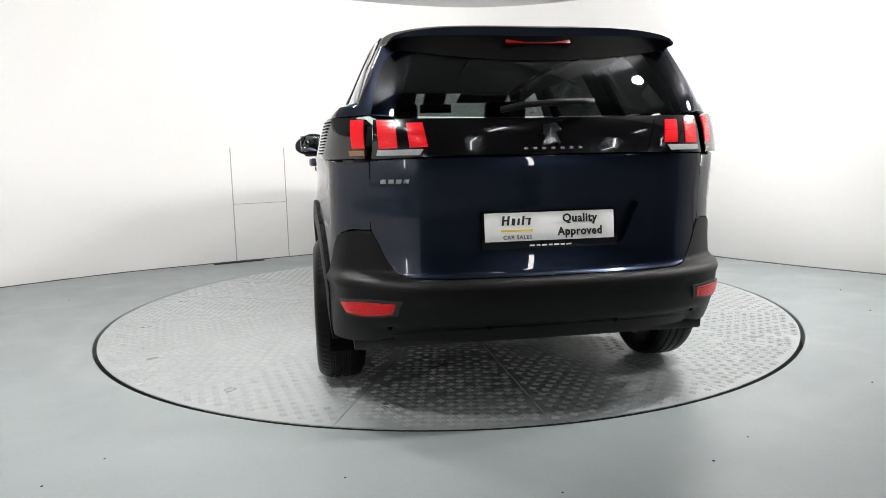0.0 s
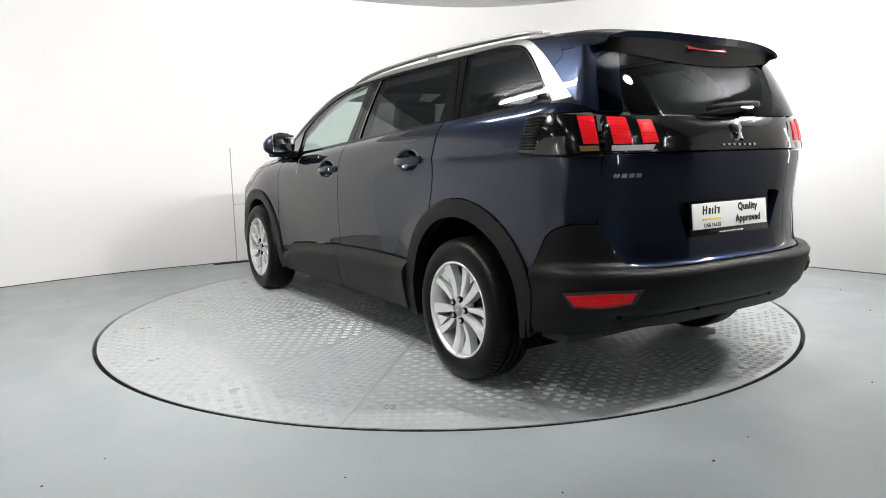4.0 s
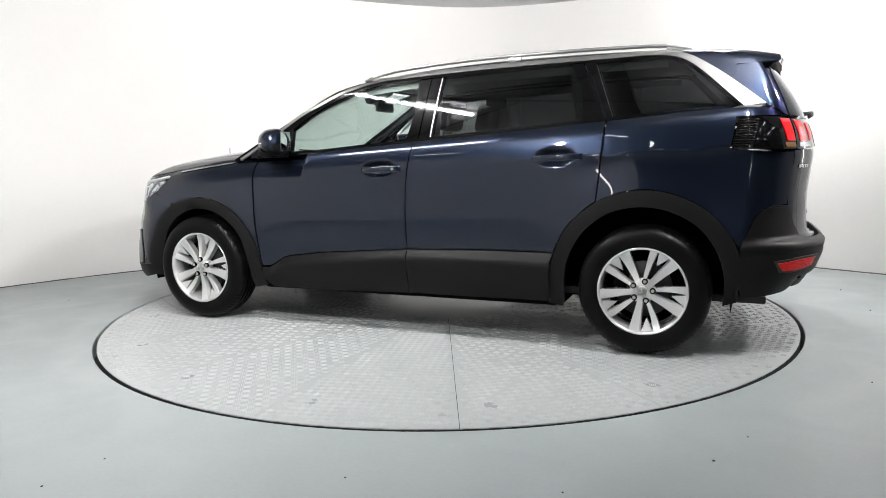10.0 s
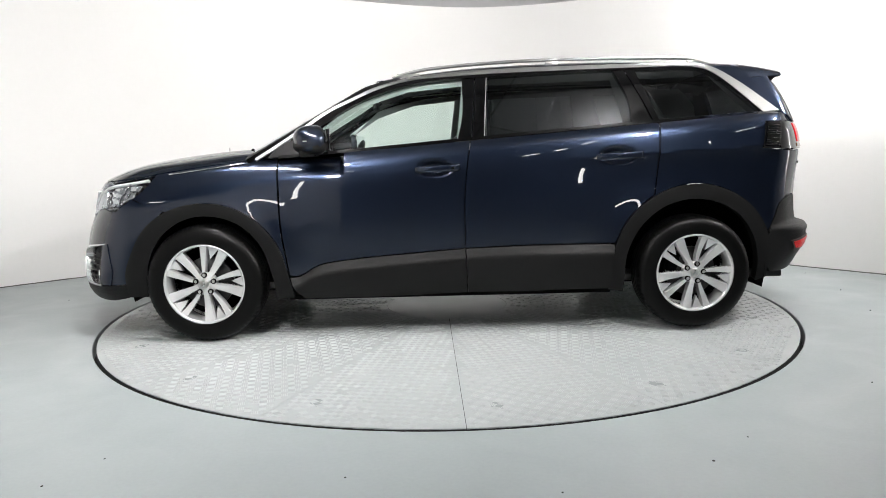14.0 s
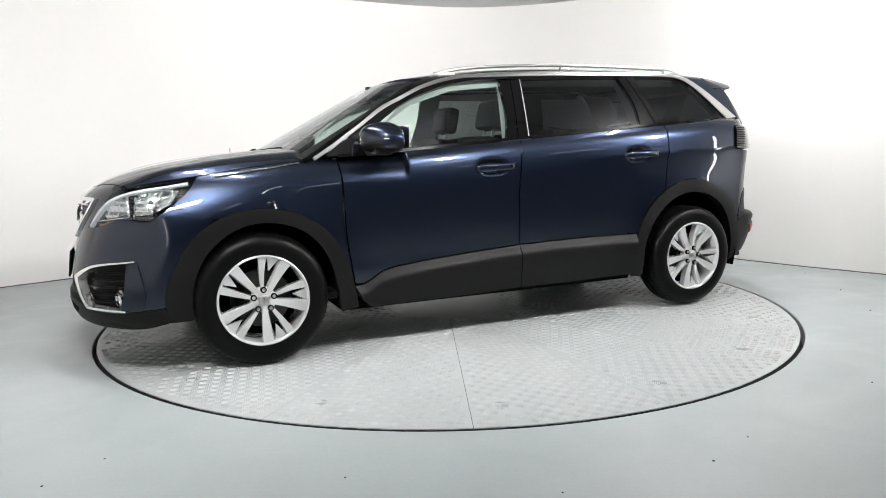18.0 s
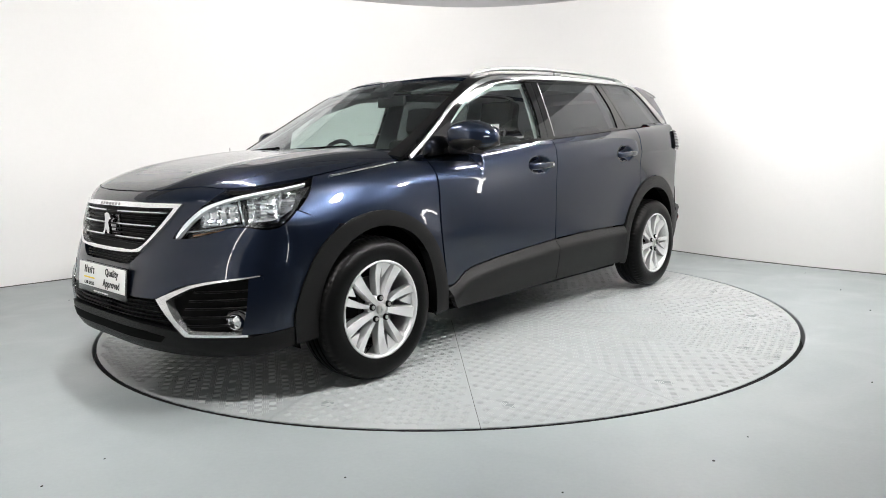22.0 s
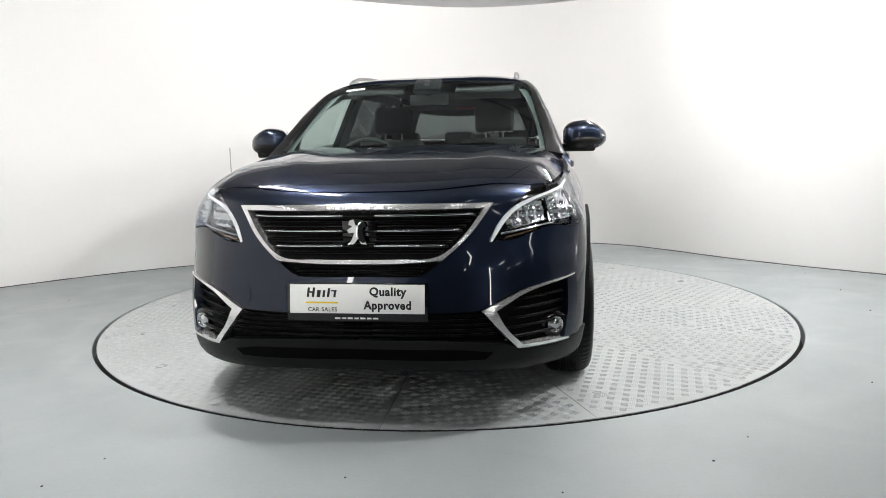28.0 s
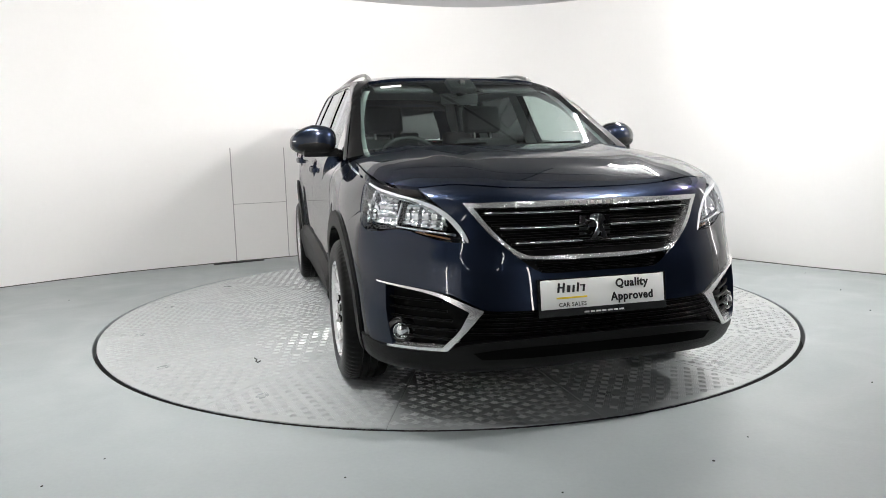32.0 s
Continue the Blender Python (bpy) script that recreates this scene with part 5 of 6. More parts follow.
        for x0, ln in ((.22, .14), (-.65, .08), (-1.53, .10)):
            y0 = (.528 - .036 * ((.315 - x0) / 1.93)) * s
            z0 = float(roof_z(np.array(x0), np.array(abs(y0))))
            part("rail_foot", add_box(bmesh.new(), (ln, .022, .026), (x0, y0, z0 + .004), .008), M_SATIN, rail)
        # bright strip by the hood edge
        V, F = bar_on(lower, "side", line2((1.60, .966), (1.16, 1.022), 14), .005, .004, off=.004)
        if s < 0:
            V, F = mirror_v(V, F)
        put("wing_strip", mesh_of("wing_strip", V, F, M_CHROME), car, "slim bright wing strip")
        # arch liner
        for x0 in (1.42, -1.42):
            V, F = [], []
            for i in range(25):
                t = math.pi * (-.08 + 1.16 * i / 24)
                for y in (.845, .58):
                    V.append((x0 + .43 * math.cos(t), y * s, .345 + .43 * math.sin(t)))
            F = [(2 * i, 2 * i + 1, 2 * i + 3, 2 * i + 2) for i in range(24)]
            k = len(V)
            V.append((x0, .58 * s, .3))
            F += [(2 * i + 1, 2 * i + 3, k) for i in range(24)]
            put("arch_liner", mesh_of("arch_liner", V, F, M_DARK), car)

    # hood
    half = rounded(HOOD_EDGE + [(1.05, .735), (1.14, .62), (1.25, .40), (1.305, .18), (1.315, 0)])
    full = list(half) + [(x, -y) for x, y in half[::-1] if y > 1e-6]
    lay("hood", skin(lower, "top", full, gap=.002, depth=.02, h=.03), M_PAINT, car, "navy metallic hood with soft creases")
    # cowl below the windscreen
    cw = [(1.325, 0), (1.315, .18), (1.26, .40), (1.15, .62), (1.07, .725), (.98, .725), (1.0, .60), (1.15, .3), (1.18, 0)]
    full = cw + [(x, -y) for x, y in cw[::-1] if y > 1e-6]
    lay("cowl", skin(lower, "top", rounded(full), off=-.02, depth=.02, h=.04), M_DARK, car, "black cowl at the windscreen base")
    # windscreen
    ws = [(0, 1.075), (.35, 1.077), (.60, 1.082), (.714, 1.09), (.703, 1.14), (.688, 1.20), (.671, 1.258), (.640, 1.365), (.612, 1.429), (.578, 1.470), (.51, 1.482), (.25, 1.494), (0, 1.499)]
    full = ws + [(-y, z) for y, z in ws[::-1] if y > 1e-6]
    lay("windscreen", skin(upper, "front", rounded(full), off=-.002, depth=0, h=.04), M_SCREEN, car, "raked clear windscreen")
    # roof
    rfp = [(.452, 0), (.445, .25), (.40, .50), (.345, .565), (.15, .578), (-.3, .580), (-.9, .574), (-1.45, .564), (-1.60, .585), (-1.70, .602), (-1.752, .598), (-1.792, .570), (-1.800, .52), (-1.806, .45), (-1.806, 0)]
    full = rfp + [(x, -y) for x, y in rfp[::-1] if y > 1e-6]
    lay("roof", skin(cap, "top", rounded(full), gap=.002, depth=.02, h=.05), M_PAINT, car, "navy metallic roof panel")
    # spoiler: blue top, black underside with the third brake light
    build_spoiler(car)
    # rear glass
    rg = [(0, 1.186), (.3, 1.188), (.55, 1.197), (.655, 1.209), (.642, 1.26), (.618, 1.35), (.575, 1.43), (.52, 1.455), (.40, 1.465), (0, 1.465)]
    full = rg + [(-y, z) for y, z in rg[::-1] if y > 1e-6]
    lay("rear_screen", skin(upper, "rear", rounded(full), off=.005, depth=0, h=.04), M_REARGLASS, car, "dark tinted rear glass")
    # tailgate with a number plate recess
    tg = [(0, 1.042), (.4, 1.042), (.667, 1.036), (.670, .95), (.672, .80), (.668, .758), (.640, .68), (.60, .622), (.56, .604), (.40, .598), (0, .596)]
    rec = [(0, .866), (.335, .866), (.36, .855), (.295, .712), (.27, .70), (0, .70)]
    left = [tg[0]] + tg[1:] + [(0, .70)] + rec[::-1][1:-1] + [(0, .866)]
    d = skin(lower, "rear", rounded(left, .04), gap=0, depth=.03, h=.03)
    gate = lay("tailgate", both(*d), M_PAINT, car, "navy metallic tailgate with a plate recess")
    full = rec + [(-y, z) for y, z in rec[::-1] if y > 1e-6]
    lay("plate_recess", skin(lower, "rear", np.array(inset(full, -.006)), off=-.03, depth=0, h=.04), M_PAINT, gate, "navy recess behind the plate")
    build_plate(gate, Matrix.Translation((-2.196, 0, .777)) @ Matrix(((0, 0, -1, 0), (-1, 0, 0, 0), (0, 1, 0, 0), (0, 0, 0, 1))) @ pose(0, 0, 0, -6, 0, 0), "white show plate in a black holder")
    gb = [(0, 1.046), (.4, 1.046), (.662, 1.040), (.655, 1.10), (.648, 1.188), (.56, 1.187), (.3, 1.184), (0, 1.182)]
    full = gb + [(-y, z) for y, z in gb[::-1] if y > 1e-6]
    gar = lay("tailgate_garnish", skin(lower, "rear", rounded(full), gap=.002, off=.008, depth=.04, h=.03), M_BLACK, gate, "gloss black band joining the tail lights")
    for s in (1, -1):
        for pts in ([(.635, 1.181), (.572, 1.178), (.565, 1.080), (.630, 1.078)], [(.531, 1.168), (.474, 1.168), (.459, 1.082), (.524, 1.081)]):
            lay("red_claw", skin(lower, "rear", rounded([(y * s, z) for y, z in pts], .03), off=.011, depth=.01, h=.02), M_RED_GLOW, gate, "glossy red lens with a faint added glow")
        for y0, y1, z0, z1, k0, k1 in ((.630, .565, 1.080, 1.178, .004, .006), (.524, .459, 1.083, 1.166, .007, .014)):
            for i in range(8):
                f = (i + .5) / 8
                z = z0 + (z1 - z0) * f
                V, F = bar_on(lower, "rear", line2(((y0 + k0 * f) * s, z), ((y1 + k1 * f) * s, z), 5), .0012, .0012, off=.0115)
                put("lens_rib", mesh_of("lens_rib", V, F, M_RED_GLOW), gate)
        pts = [(.637, 1.073), (.475, 1.074), (.49, 1.052), (.64, 1.053)]
        lay("reversing_lens", skin(lower, "rear", rounded([(y * s, z) for y, z in pts], .03), off=.0105, depth=.01, h=.02), M_CLEARLENS, gate, "clear reversing lamp strip")
        pts = [(.440, 1.165), (.425, 1.165), (.385, 1.052), (.40, 1.052)]
        lay("garnish_facet", skin(lower, "rear", rounded([(y * s, z) for y, z in pts], .03), off=.010, depth=.01, h=.02), M_BLACK, gate)
    # emblem and word as plain bright shapes
    em = [(0.03, 1.150), (-.02, 1.158), (-.038, 1.135), (-.012, 1.122), (-.034, 1.085), (-.006, 1.092), (.012, 1.082), (.036, 1.084), (.018, 1.108), (.034, 1.120)]
    lay("tailgate_emblem", skin(lower, "rear", rounded(em, .02, 60), off=.018, depth=.008, h=.012, bulge=lambda Q: .005 * np.cos(Q[:, 1] * 70) * np.cos((Q[:, 2] - 1.12) * 40)), M_CHROME, gate, "small bright emblem")
    for i in range(7):
        lay("word_bar", skin(lower, "rear", [(.108 - i * .035, 1.064), (.108 - i * .035 - .014, 1.064), (.108 - i * .035 - .014, 1.072), (.108 - i * .035, 1.072)], off=.013, depth=.003, h=.02), M_BRIGHT, gate)
    for i in range(4):
        y = .632 - i * .027
        lay("model_mark", skin(lower, "rear", [(y, .951), (y - .020, .951), (y - .022, .967), (y - .002, .967)], off=.005, depth=.004, h=.02), M_CHROME, gate)
    # wiper
    V, F = sweep([(-2.20, .19, 1.212), (-2.222, .12, 1.226), (-2.232, .0, 1.236), (-2.222, -.12, 1.240), (-2.20, -.17, 1.240)], oval(.008, .012, 8, 3))
    put("rear_wiper", mesh_of("rear_wiper", V, F, M_PLAST), gate, "black rear wiper")
    # rear bumper
    rb = [(0.0, .588), (.42, .590), (.535, .596), (.585, .608), (.625, .670), (.655, .740), (.672, .768)]
    q = [rr(y, z) for y, z in rb] + [rf(-2.062, .702, .770), rf(-2.0, .765, .763), rs(-1.955, .731), rs(-1.912, .656), rs(-1.866, .560), rs(-1.876, .50), rs(-1.872, .36), rs(-1.885, .325), rf(-2.0, .76, .330), rf(-2.15, .62, .352), rf(-2.24, .3, .355), rf(-2.25, 0, .355)]
    q[0] = (0, .588)
    q[-1] = (0, .355)
    shelf = lambda Q: .012 * smooth01(.60, .575, Q[:, 2]) - .010 * smooth01(.565, .54, Q[:, 2]) - .018 * smooth01(.42, .40, Q[:, 2]) * smooth01(.70, .60, np.abs(Q[:, 1]))
    d = skin(lower, "rcyl", rounded(q), gap=0, off=.004, depth=.05, h=.014, bulge=shelf)
    lay("rear_bumper", both(*d), M_PLAST, car, "grained black plastic rear bumper")
    q = [rr(y, z) for y, z in ((0, .392), (.35, .392), (.55, .382), (.61, .366), (.60, .345), (.3, .338), (0, .338))]
    q[0], q[-1] = (0, .392), (0, .338)
    d = skin(lower, "rcyl", rounded(q), off=-.010, depth=.05, h=.03)
    lay("rear_skid", both(*d), M_PLAST, car, "dark lower rear skirt")
    for y in (.62, .25, -.25, -.62):
        P, N = on_form(lower, "rear", [(y, .405)])
        c = P[0] - N[0] * .002
        n = Vector(N[0])
        m = Matrix.Translation(c) @ n.to_track_quat("Z", "Y").to_matrix().to_4x4()
        part("parking_sensor", add_cyl(bmesh.new(), .011, .010, .006, m, 16), M_DARK, car)
    # front bumper
    lowb = [(0, .478), (.2, .478), (.38, .479), (.449, .482), (.56, .536)]
    fb = [(0, seam[0][2] - .003)] + [(a, z - .003) for a, z in front_seam] + [ff(2.118, .566, .847), ff(2.158, .507, .785), ff(2.176, .470, .727), ff(2.14, .545, .729), ff(2.09, .63, .749), ff(2.03, .70, .772),
         ff(1.995, .75, .770), ff(1.96, .785, .762), ff(1.905, .828, .766), ff(1.86, .836, .792), ff(1.812, .833, .831), fs(1.625, .760), fs(1.745, .657), fs(1.825, .522), fs(1.868, .40),
         fs(1.872, .345), ff(1.975, .825, .335), ff(1.957, .836, .40), ff(1.985, .812, .577)] + [fr(y, z) for y, z in lowb[::-1][:-1]] + [(0, .478), (0, .609), fr(.235, .611), fr(.262, .625), fr(.318, .668), fr(.42, .762), fr(.495, .868), fr(.46, .871), fr(.2, .871), (0, .871)]
    d = skin(lower, "fcyl", rounded(fb), gap=0, depth=.04, h=.03)
    lay("front_bumper", both(*d), M_PAINT, car, "navy metallic front bumper")
    # tow eye cover
    lay("tow_cover", skin(lower, "front", rounded([(-.496, .566), (-.438, .567), (-.434, .511), (-.488, .508)], .02, 120), off=.0022, depth=.0035, h=.02), M_PAINT, car, "small square towing eye cover")
    # grille: dark backing, chrome frame, slats
    gh = [(0, .869)] + [fr(.2, .869), fr(.485, .867), fr(.415, .764), fr(.315, .670), fr(.26, .627), fr(.232, .612)] + [(0, .610)]
    d = skin(lower, "fcyl", rounded(gh), off=-.035, depth=0, h=.04)
    gr = lay("grille", both(*d), M_MESH, car, "black radiator grille with chrome frame and bars")
    cf = [(0, .870), fr(.2, .870), fr(.47, .870), fr(.495, .869), fr(.42, .763), fr(.318, .667), fr(.306, .664), fr(.15, .655), (0, .653), (0, .668), fr(.15, .670), fr(.302, .680), fr(.402, .766), fr(.462, .852), fr(.2, .851), (0, .851)]
    d = skin(lower, "fcyl", rounded(cf, .03), off=.012, depth=.05, h=.02)
    lay("chrome_frame", both(*d), M_BRIGHT, gr, "bright chrome grille frame")
    for i in range(8):
        z = .700 + i * .0185
        y1 = .305 + (z - .683) * .90
        bright = i in (1, 4, 7)
        V, F = bar_on(lower, "fcyl", line2((-fr(y1, z)[0], z), (fr(y1, z)[0], z), 26), .0042 if bright else .0048, .006, off=-.006 if bright else -.016)
        put("grille_slat", mesh_of("grille_slat", V, F, M_SLAT), gr)
        if bright:
            for sgn in (1, -1):
                V, F = bar_on(lower, "fcyl", line2((sgn * fr(.062, z)[0], z + .003), (sgn * fr(y1 - .012, z)[0], z + .003), 12), .0046, .005, off=.001)
                put("chrome_slat", mesh_of("chrome_slat", V, F, M_CHROME), gr)
    for i in range(3):
        z = .619 + i * .012
        y1 = .225 + (z - .61) * .8
        V, F = bar_on(lower, "fcyl", line2((-fr(y1, z)[0], z), (fr(y1, z)[0], z), 18), .003, .006, off=-.012)
        put("grille_slat", mesh_of("grille_slat", V, F, M_SLAT), gr)
    bm = add_box(bmesh.new(), (.012, .13, .10), (2.232, 0, .765), .004)
    part("emblem_base", bm, M_BLACK, gr)
    em = [(-.035, .818), (.005, .824), (.030, .812), (.038, .795), (.026, .79), (.022, .775), (.034, .745), (.042, .722), (.018, .724), (.006, .748), (-.018, .722), (-.04, .722), (-.022, .745), (-.012, .77), (-.042, .768), (-.046, .782), (-.02, .795), (-.04, .803)]
    lay("grille_emblem", skin(lower, "front", rounded([(y * .86, .772 + (z - .772) * .9) for y, z in em], .02, 70), off=.022, depth=.014, h=.012, bulge=lambda Q: .006 * np.cos(Q[:, 1] * 75) * np.cos((Q[:, 2] - .772) * 38)), M_CHROME, gr, "bright upright chrome emblem")
    for i in range(7):
        y = .095 - i * .033
        lay("word_bar", skin(lower, "front", [(y, .853), (y - .018, .853), (y - .018, .864), (y, .863)], off=.0128, depth=.001, h=.02), M_STEEL, gr)
    # lower intake and valance
    li = [(0, .480)] + [fr(.3, .480), fr(.455, .481), fr(.50, .43), fr(.56, .352)] + [fr(.3, .372), (0, .375)]
    d = skin(lower, "fcyl", rounded(li), off=-.04, depth=0, h=.04)
    lg = lay("lower_grille", both(*d), M_MESH, car, "black lower intake with slim bars")
    for i in range(5):
        z = .392 + i * .0185
        y1 = .535 - (z - .375) * .75
        V, F = bar_on(lower, "fcyl", line2((-fr(y1, z)[0], z), (fr(y1, z)[0], z), 24), .0035, .008, off=-.015)
        put("slat", mesh_of("slat", V, F, M_SLAT), lg)
    part("radar_cover", add_box(bmesh.new(), (.012, .115, .085), (2.298, .0, .428), .004), M_DARK, lg, "smooth black sensor cover")
    va = [(0, .378)] + [fr(.3, .374), fr(.545, .352), fr(.60, .328), ff(2.04, .775, .322), ff(1.975, .826, .332), fs(1.872, .342), fs(1.862, .265), ff(1.95, .79, .245), ff(2.1, .62, .24), fr(.35, .255), (0, .262)]
    d = skin(lower, "fcyl", rounded(va), off=.006, depth=.06, h=.03)
    lay("front_valance", both(*d), M_PLAST, car, "grained black plastic lower valance")
    sl = [(0, .345), fr(.4, .340), fr(.50, .325), fr(.47, .300), fr(.3, .302), (0, .305)]
    d = skin(lower, "fcyl", rounded(sl), off=.008, depth=.004, h=.04)
    lay("lower_slot", both(*d), M_DARK, car)
    build_plate(car, Matrix.Translation((2.307, 0, .531)) @ Matrix(((0, 0, 1, 0), (1, 0, 0, 0), (0, 1, 0, 0), (0, 0, 0, 1))) @ pose(0, 0, 0, -7, 0, 0), "white show plate in a black holder")
    # underbody
    part("underbody", add_box(bmesh.new(), (3.3, 1.15, .03), (.12, 0, .25), .01), M_DARK, car, "black underbody tray")
    part("underbody", add_box(bmesh.new(), (1.9, 1.62, .03), (0, 0, .235), .01), M_DARK, car)
    part("exhaust", add_cyl(bmesh.new(), .035, .035, 1.6, pose(-.9, -.35, .23, 0, 90, 0), 16), M_DARK, car)
    part("rear_axle", add_box(bmesh.new(), (.12, 1.4, .10), (-1.42, 0, .30), .02), M_DARK, car)
    part("front_subframe", add_box(bmesh.new(), (.4, 1.2, .08), (1.35, 0, .27), .02), M_DARK, car)


def build_spoiler(car):
    """Blue shell lofted round the roof's end, black underside down to the rear glass."""
    vs = [0, .1, .2, .3, .4, .5, .6, .68, .74, .78, .81, .835, .855, .872, .888, .905, .925, .95, .975, 1]
    vs = [-v for v in vs[:0:-1]] + vs
    nx, nv = 9, len(vs)

    def half_w(x, z):
        return float(glass_w(np.array(x), np.array(z))) - .014 * float(smooth01(-1.74, -2.06, np.array(x)))

    def point(f, v):
        a = abs(v)
        x0 = -1.808 + .010 * max(a - .6, 0) / .25 + .045 * max(a - .86, 0) / .14
        x1 = -2.078 + .050 * min(a / .9, 1) ** 3
        x = x0 + (x1 - x0) * f
        zl = 1.458 + .020 * f
        a_low = math.atan2(zl - 1.40, .56)
        q = math.pi / 2 - a * (math.pi / 2 - a_low)
        c, s = math.cos(q), math.sin(q)
        lo, hi = .0, 1.0
        for _ in range(26):
            m = (lo + hi) / 2
            y, z = m * c, 1.40 + m * s
            d = float(smax(.026, np.array(y - half_w(x, z)), np.array(z - float(roof_z(np.array(x), np.array(min(y, .62)))))))
            lo, hi = (m, hi) if d < 0 else (lo, m)
        return x, math.copysign(lo * c, v), 1.40 + lo * s + .001

    G = [[point(i / nx, v) for v in vs] for i in range(nx + 1)]
    V = [p for row in G for p in row]
    F = [(i * nv + j, (i + 1) * nv + j, (i + 1) * nv + j + 1, i * nv + j + 1) for i in range(nx) for j in range(nv - 1)]
    # turned-under lip at the back and along both lower edges
    rim = [G[i][nv - 1] for i in range(nx + 1)] + [G[nx][j] for j in range(nv - 2, 0, -1)] + [G[i][0] for i in range(nx, -1, -1)]
    low = []
    for x, y, z in rim:
        back = smooth01(-1.80, -2.02, np.array(x))
        k = .020 * (1 - (abs(y) / .56) ** 4) + .006
        low.append((x + .010 * float(back), y * (1 - .012 * (1 - float(back))), z - k * float(back) - .004))
    k0 = len(V)
    V += rim + low
    n = len(rim)
    F += [(k0 + i, k0 + i + 1, k0 + n + i + 1, k0 + n + i) for i in range(n - 1)]
    me = mesh_of("spoiler", V, F, M_PAINT)
    sp = put("spoiler", me, car, "navy roof spoiler with a black underside")
    inner = []
    for i, (x, y, z) in enumerate(low):
        yy = max(-.56, min(.56, y * .97))
        cz = 1.408 + .05 * (yy / .56) ** 2
        cx = float(rear_x(np.array(yy), np.array(cz))) - .012
        if i <= nx or i >= n - nx - 1:
            f = (i if i <= nx else n - 1 - i) / nx
            inner.append((-1.76 + (cx + 1.76) * f, y * .985 + (yy - y * .985) * f, 1.450 + .002 * f))
        else:
            inner.append((cx, yy, cz))
    U = low + [tuple((a + b) / 2 + c for a, b, c in zip(p, q, (.006, 0, .006))) for p, q in zip(low, inner)] + inner
    F = [(b * n + i, b * n + i + 1, b * n + n + i + 1, b * n + n + i) for b in range(2) for i in range(n - 1)]
    put("spoiler_underside", mesh_of("spoiler_underside", U, F, M_DARK), sp, "black underside")
    bm = add_box(bmesh.new(), (.034, .26, .010), pose(-2.052, 0, 1.484, 0, -58, 0), .004)
    part("brake_light", bm, M_DARKRED, sp, "dark red third brake light")


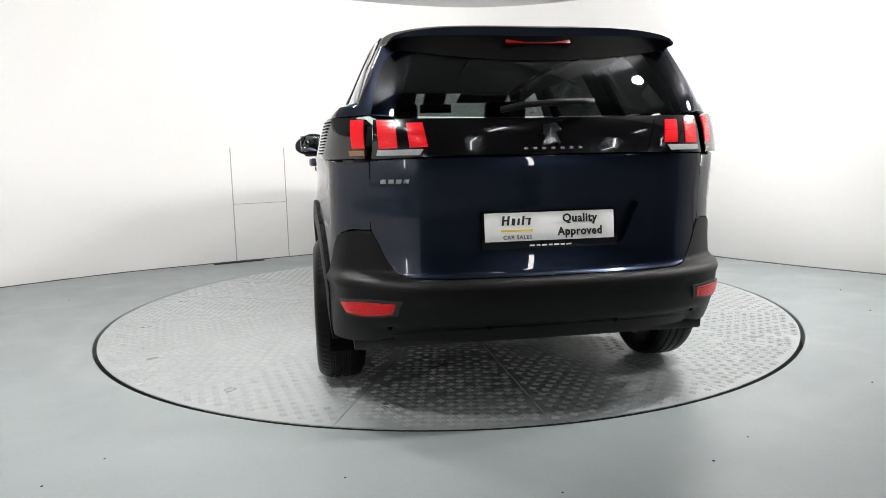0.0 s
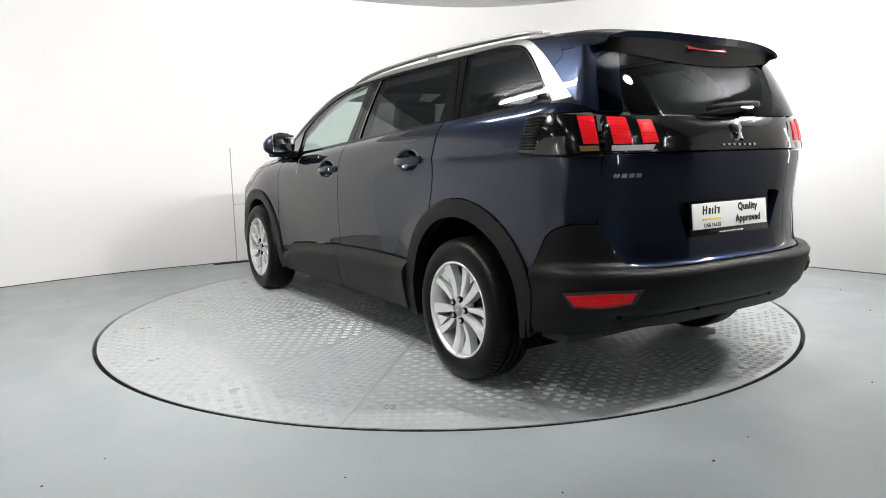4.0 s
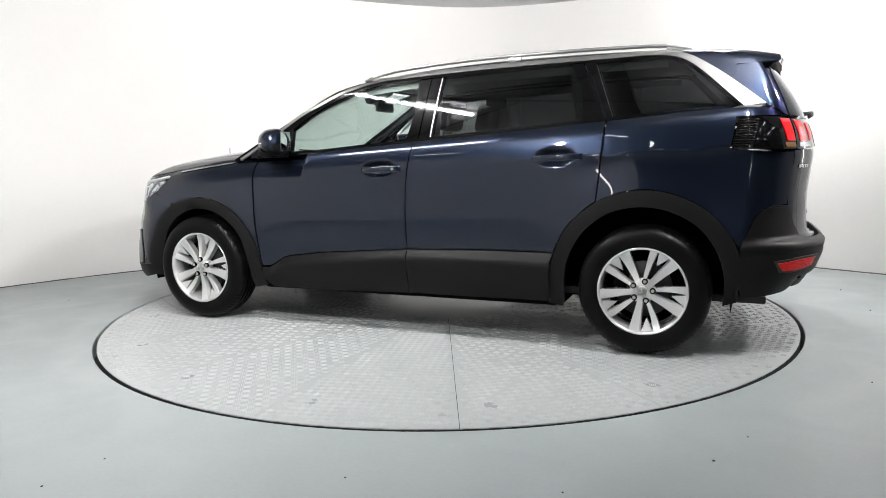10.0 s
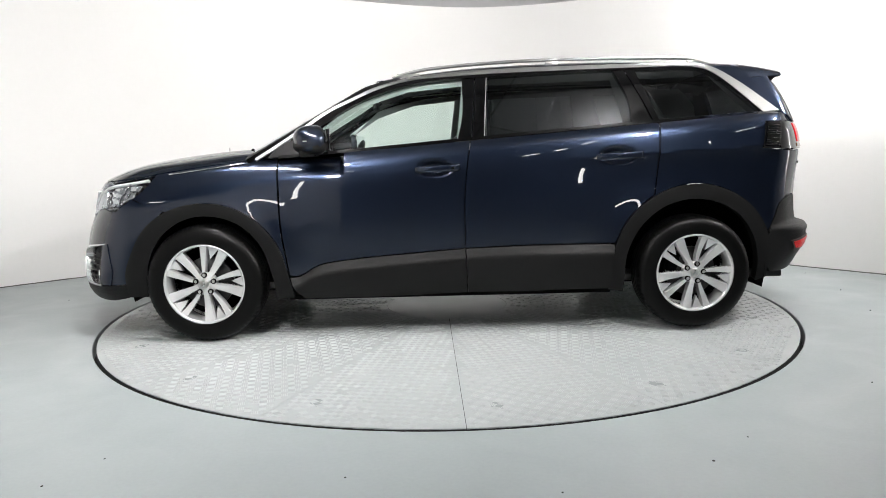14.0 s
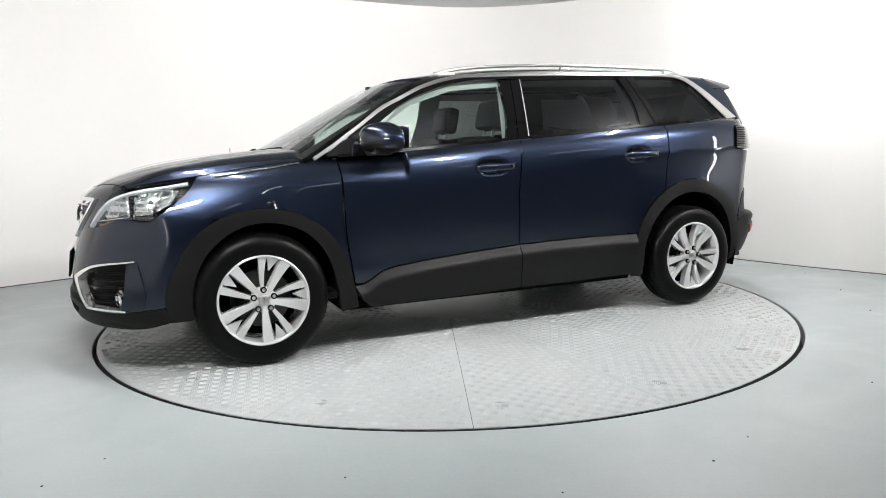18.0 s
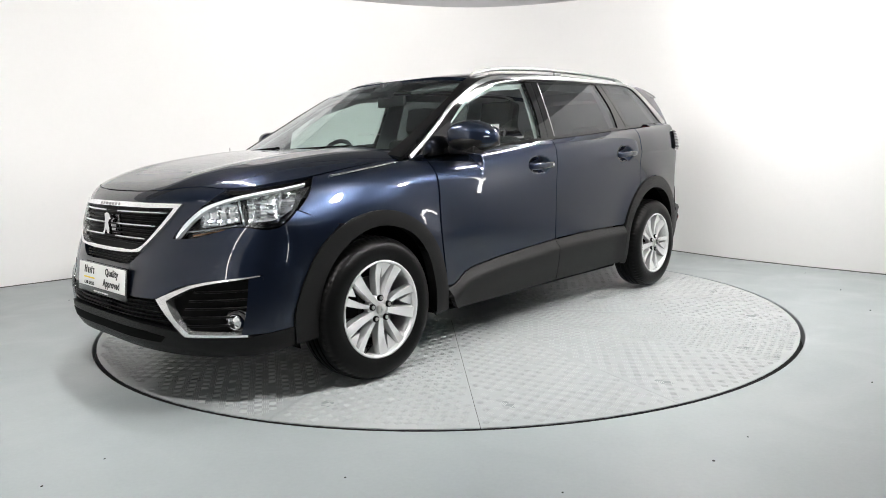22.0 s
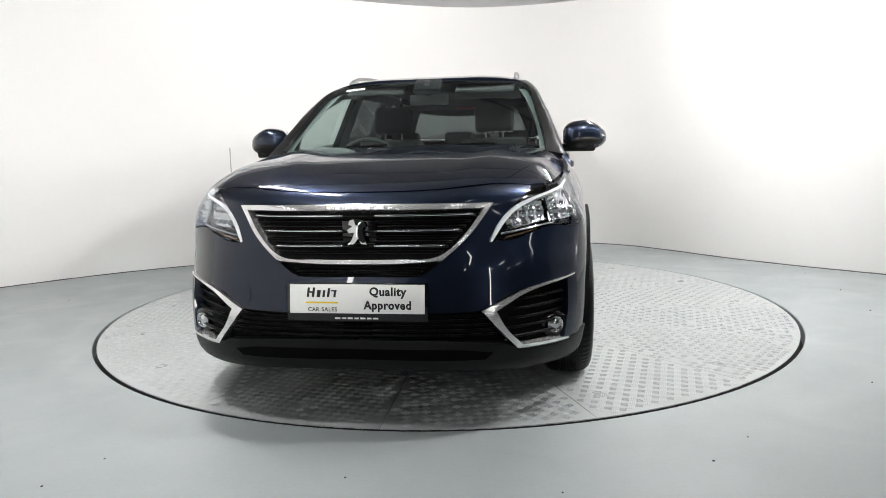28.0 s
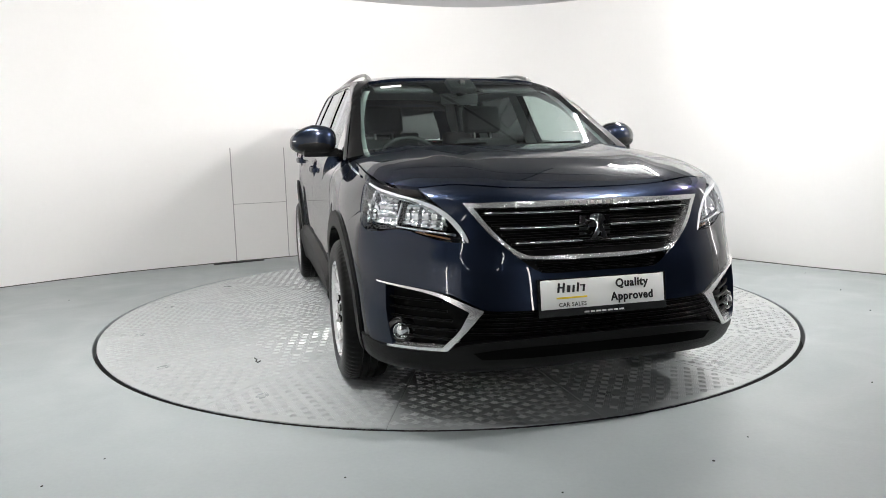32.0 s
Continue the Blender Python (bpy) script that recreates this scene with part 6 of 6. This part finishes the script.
def build_cabin(car):
    """Seats, dash, wheel and linings that show through the glass."""
    def seat(x, y, kind):
        h = .60 if kind == "front" else .56
        bm = bmesh.new()
        add_box(bm, (.50, .50, .16), (x + .02, y, .56), .05, 3)
        st = part("seat", bm, M_SEAT, car, "charcoal cloth seat")
        bm = bmesh.new()
        add_box(bm, (.13, .46, h), pose(x - .25, y, .56 + h / 2, 0, -14, 0), .05, 3)
        part("backrest", bm, M_SEAT, st)
        bm = bmesh.new()
        hx = x - .25 - .12 * (h / .6)
        add_box(bm, (.10, .27, .19) if kind == "front" else (.09, .25, .12), pose(hx - .035, y, .56 + h + (.13 if kind == "front" else .05), 0, -12, 0), .04, 3)
        part("headrest", bm, M_SEAT, st)
        for d in (-.06, .06):
            part("headrest_post", add_cyl(bmesh.new(), .007, .007, .14, pose(hx - .01, y + d, .56 + h + .02, 0, -12, 0), 10), M_STEEL, st)
    for y in (.36, -.36):
        seat(.22, y, "front")
    for y in (.46, 0, -.46):
        seat(-.75, y, "rear")
    part("cabin_floor", add_box(bmesh.new(), (3.3, 1.5, .04), (-.35, 0, .30), .01), M_TRIM, car)
    bm = bmesh.new()
    add_box(bm, (.55, 1.42, .22), (.98, 0, .93), .05, 3)
    add_box(bm, (.25, .55, .10), (.86, -.36, 1.04), .04, 3)
    part("dashboard", bm, M_TRIM, car, "dark dashboard")
    part("centre_console", add_box(bmesh.new(), (.9, .24, .25), (.45, 0, .58), .04), M_TRIM, car)
    part("screen_display", add_box(bmesh.new(), (.015, .20, .12), pose(.80, 0, 1.04, 0, -10, 0), .005), M_BLACK, car)
    part("bulkhead", add_box(bmesh.new(), (.03, 1.3, .6), (1.22, 0, .66), .0), M_DARK, car)
    V, F = [], []
    for i in range(36):
        t = 2 * math.pi * i / 36
        for j in range(8):
            q = 2 * math.pi * j / 8
            V.append(((.0 + .014 * math.sin(q)), (.18 + .014 * math.cos(q)) * math.cos(t), (.165 + .014 * math.cos(q)) * math.sin(t)))
    F = [(i * 8 + j, i * 8 + (j + 1) % 8, ((i + 1) % 36) * 8 + (j + 1) % 8, ((i + 1) % 36) * 8 + j) for i in range(36) for j in range(8)]
    sw = put("steering_wheel", mesh_of("steering_wheel", V, F, M_TRIM), car, "dark steering wheel", pose(.66, -.36, 1.0, 0, -24, 0))
    bm = bmesh.new()
    add_box(bm, (.05, .16, .13), (.015, 0, 0), .02)
    add_box(bm, (.02, .33, .04), (.01, 0, 0), .008)
    part("wheel_hub", bm, M_TRIM, sw)
    # headliner and inner pillars
    rfp = [(.38, 0), (.36, .45), (.30, .52), (-1.6, .52), (-1.75, .45), (-1.75, 0)]
    full = rfp + [(x, -y) for x, y in rfp[::-1] if y > 1e-6]
    lay("headliner", skin(cap, "top", full, off=-.035, depth=.0, h=.12), M_LINER, car, "pale grey roof lining")
    for s in (1, -1):
        for name, q in (("a_pillar_lining", [uf(1.02, .64, 1.10), uf(.66, .59, 1.31), uf(.42, .52, 1.47), uf(.30, .57, 1.48), uf(.52, .64, 1.36), uf(.78, .69, 1.20), uf(.95, .72, 1.10)]),):
            d = skin(upper, "ucyl", rounded(q), off=-.04, depth=0, h=.04)
            lay(name, d if s > 0 else flip(*d), M_LINER, car, "pale grey pillar lining")
        for name, q in (("d_pillar_lining", [(-1.56, 1.53), (-1.80, 1.27), (-1.88, 1.22), (-2.0, 1.24), (-1.95, 1.40), (-1.80, 1.55)]), ("b_pillar_lining", [(-.05, 1.08), (-.10, 1.50), (-.24, 1.50), (-.26, 1.10)]), ("c_pillar_lining", [(-1.05, 1.18), (-.98, 1.52), (-1.14, 1.53), (-1.27, 1.2)]),
                        ("cant_rail", [(.70, 1.22), (.50, 1.35), (.22, 1.44), (-.1, 1.47), (-1.5, 1.50), (-1.5, 1.55), (-.1, 1.52), (.22, 1.49), (.5, 1.40)])):
            d = skin(upper, "side", q, off=-.045, depth=0, h=.06)
            lay(name, d if s > 0 else flip(*d), M_LINER, car, "pale grey lining")
        d = skin(lower, "side", [(.88, .50), (-.93, .50), (-1.06, .90), (-1.75, .90), (-1.75, 1.20), (-1.2, 1.18), (-.13, 1.10), (.95, 1.03)], off=-.08, depth=0, h=.08)
        lay("door_lining", d if s > 0 else flip(*d), M_TRIM, car, "dark door lining")
    part("rear_shelf", add_box(bmesh.new(), (.75, 1.15, .03), (-1.62, 0, 1.02), .01), M_TRIM, car)
    bm = bmesh.new()
    add_box(bm, (.03, .24, .065), (.46, 0, 1.385), .012, 2)
    rm = part("rear_view_mirror", bm, M_TRIM, car, "dark inside mirror")
    part("mirror_stem", add_box(bmesh.new(), (.09, .035, .09), (.50, 0, 1.45), .01), M_TRIM, rm)
    part("sensor_cover", add_box(bmesh.new(), (.16, .16, .04), pose(.50, 0, 1.462, 0, 27, 0), .012), M_TRIM, rm)
    for s in (1, -1):
        bm = add_box(bmesh.new(), (.16, .36, .018), pose(.37, .34 * s, 1.455, 0, 18, 0), .006)
        part("sun_visor", bm, M_VISOR, car, "grey folded sun visor")
    # wipers and stickers on the windscreen
    for y0, y1 in ((.45, -.12), (-.10, -.60)):
        P, N = on_form(upper, "front", line2((y0, 1.098), (y1, 1.080), 10))
        V, F = sweep([tuple(p + n * .008) for p, n in zip(P, N)], oval(.009, .007, 6))
        put("windscreen_wiper", mesh_of("windscreen_wiper", V, F, M_DARK), car, "black wiper arm")
    lay("sticker", skin(upper, "front", [(-.50, 1.44), (-.38, 1.45), (-.38, 1.462), (-.50, 1.452)], off=.001, depth=0, h=.05), M_LIGHTBAR, car, "small white label strip")
    for i in range(4):
        y = .40 + i * .036
        lay("sticker", skin(upper, "front", [(y, 1.160), (y + .026, 1.160), (y + .026, 1.1635), (y, 1.1635)], off=.001, depth=0, h=.05), M_STEEL, car, "small white printed bar")


def build_car():
    car = tagged(new("car"), "dark navy seven-seat family car parked on the turntable", "car")
    build_shell(car)
    build_cabin(car)
    w = build_wheel(car)
    size = Matrix.Scale(.975, 4)
    w.matrix_basis = pose(1.41, .894, .341) @ size
    copy_part(w, pose(-1.42, .890, .341, 0, -14, 0) @ size)
    copy_part(w, pose(1.41, -.894, .341, 0, 0, 180) @ size)
    copy_part(w, pose(-1.42, -.890, .341, 0, 0, 180) @ size)
    return car


def motions(car, table):
    """Both turn together, at a steady rate."""
    rows, deck = [], []
    for i in range(33):
        a = TURN_START + TURN_RATE * i
        turn = pose(0, 0, 0, 0, 0, a)
        deck.append((float(i), turn))
        rows.append((float(i), turn @ pose(CAR_OFF[0], CAR_OFF[1], .0022)))
    walk(table, deck)
    walk(car, rows)


build_room()
build_hatch()
build_threshold()
build_lights()
build_debris()
the_table = build_turntable()
the_car = build_car()
motions(the_car, the_table)
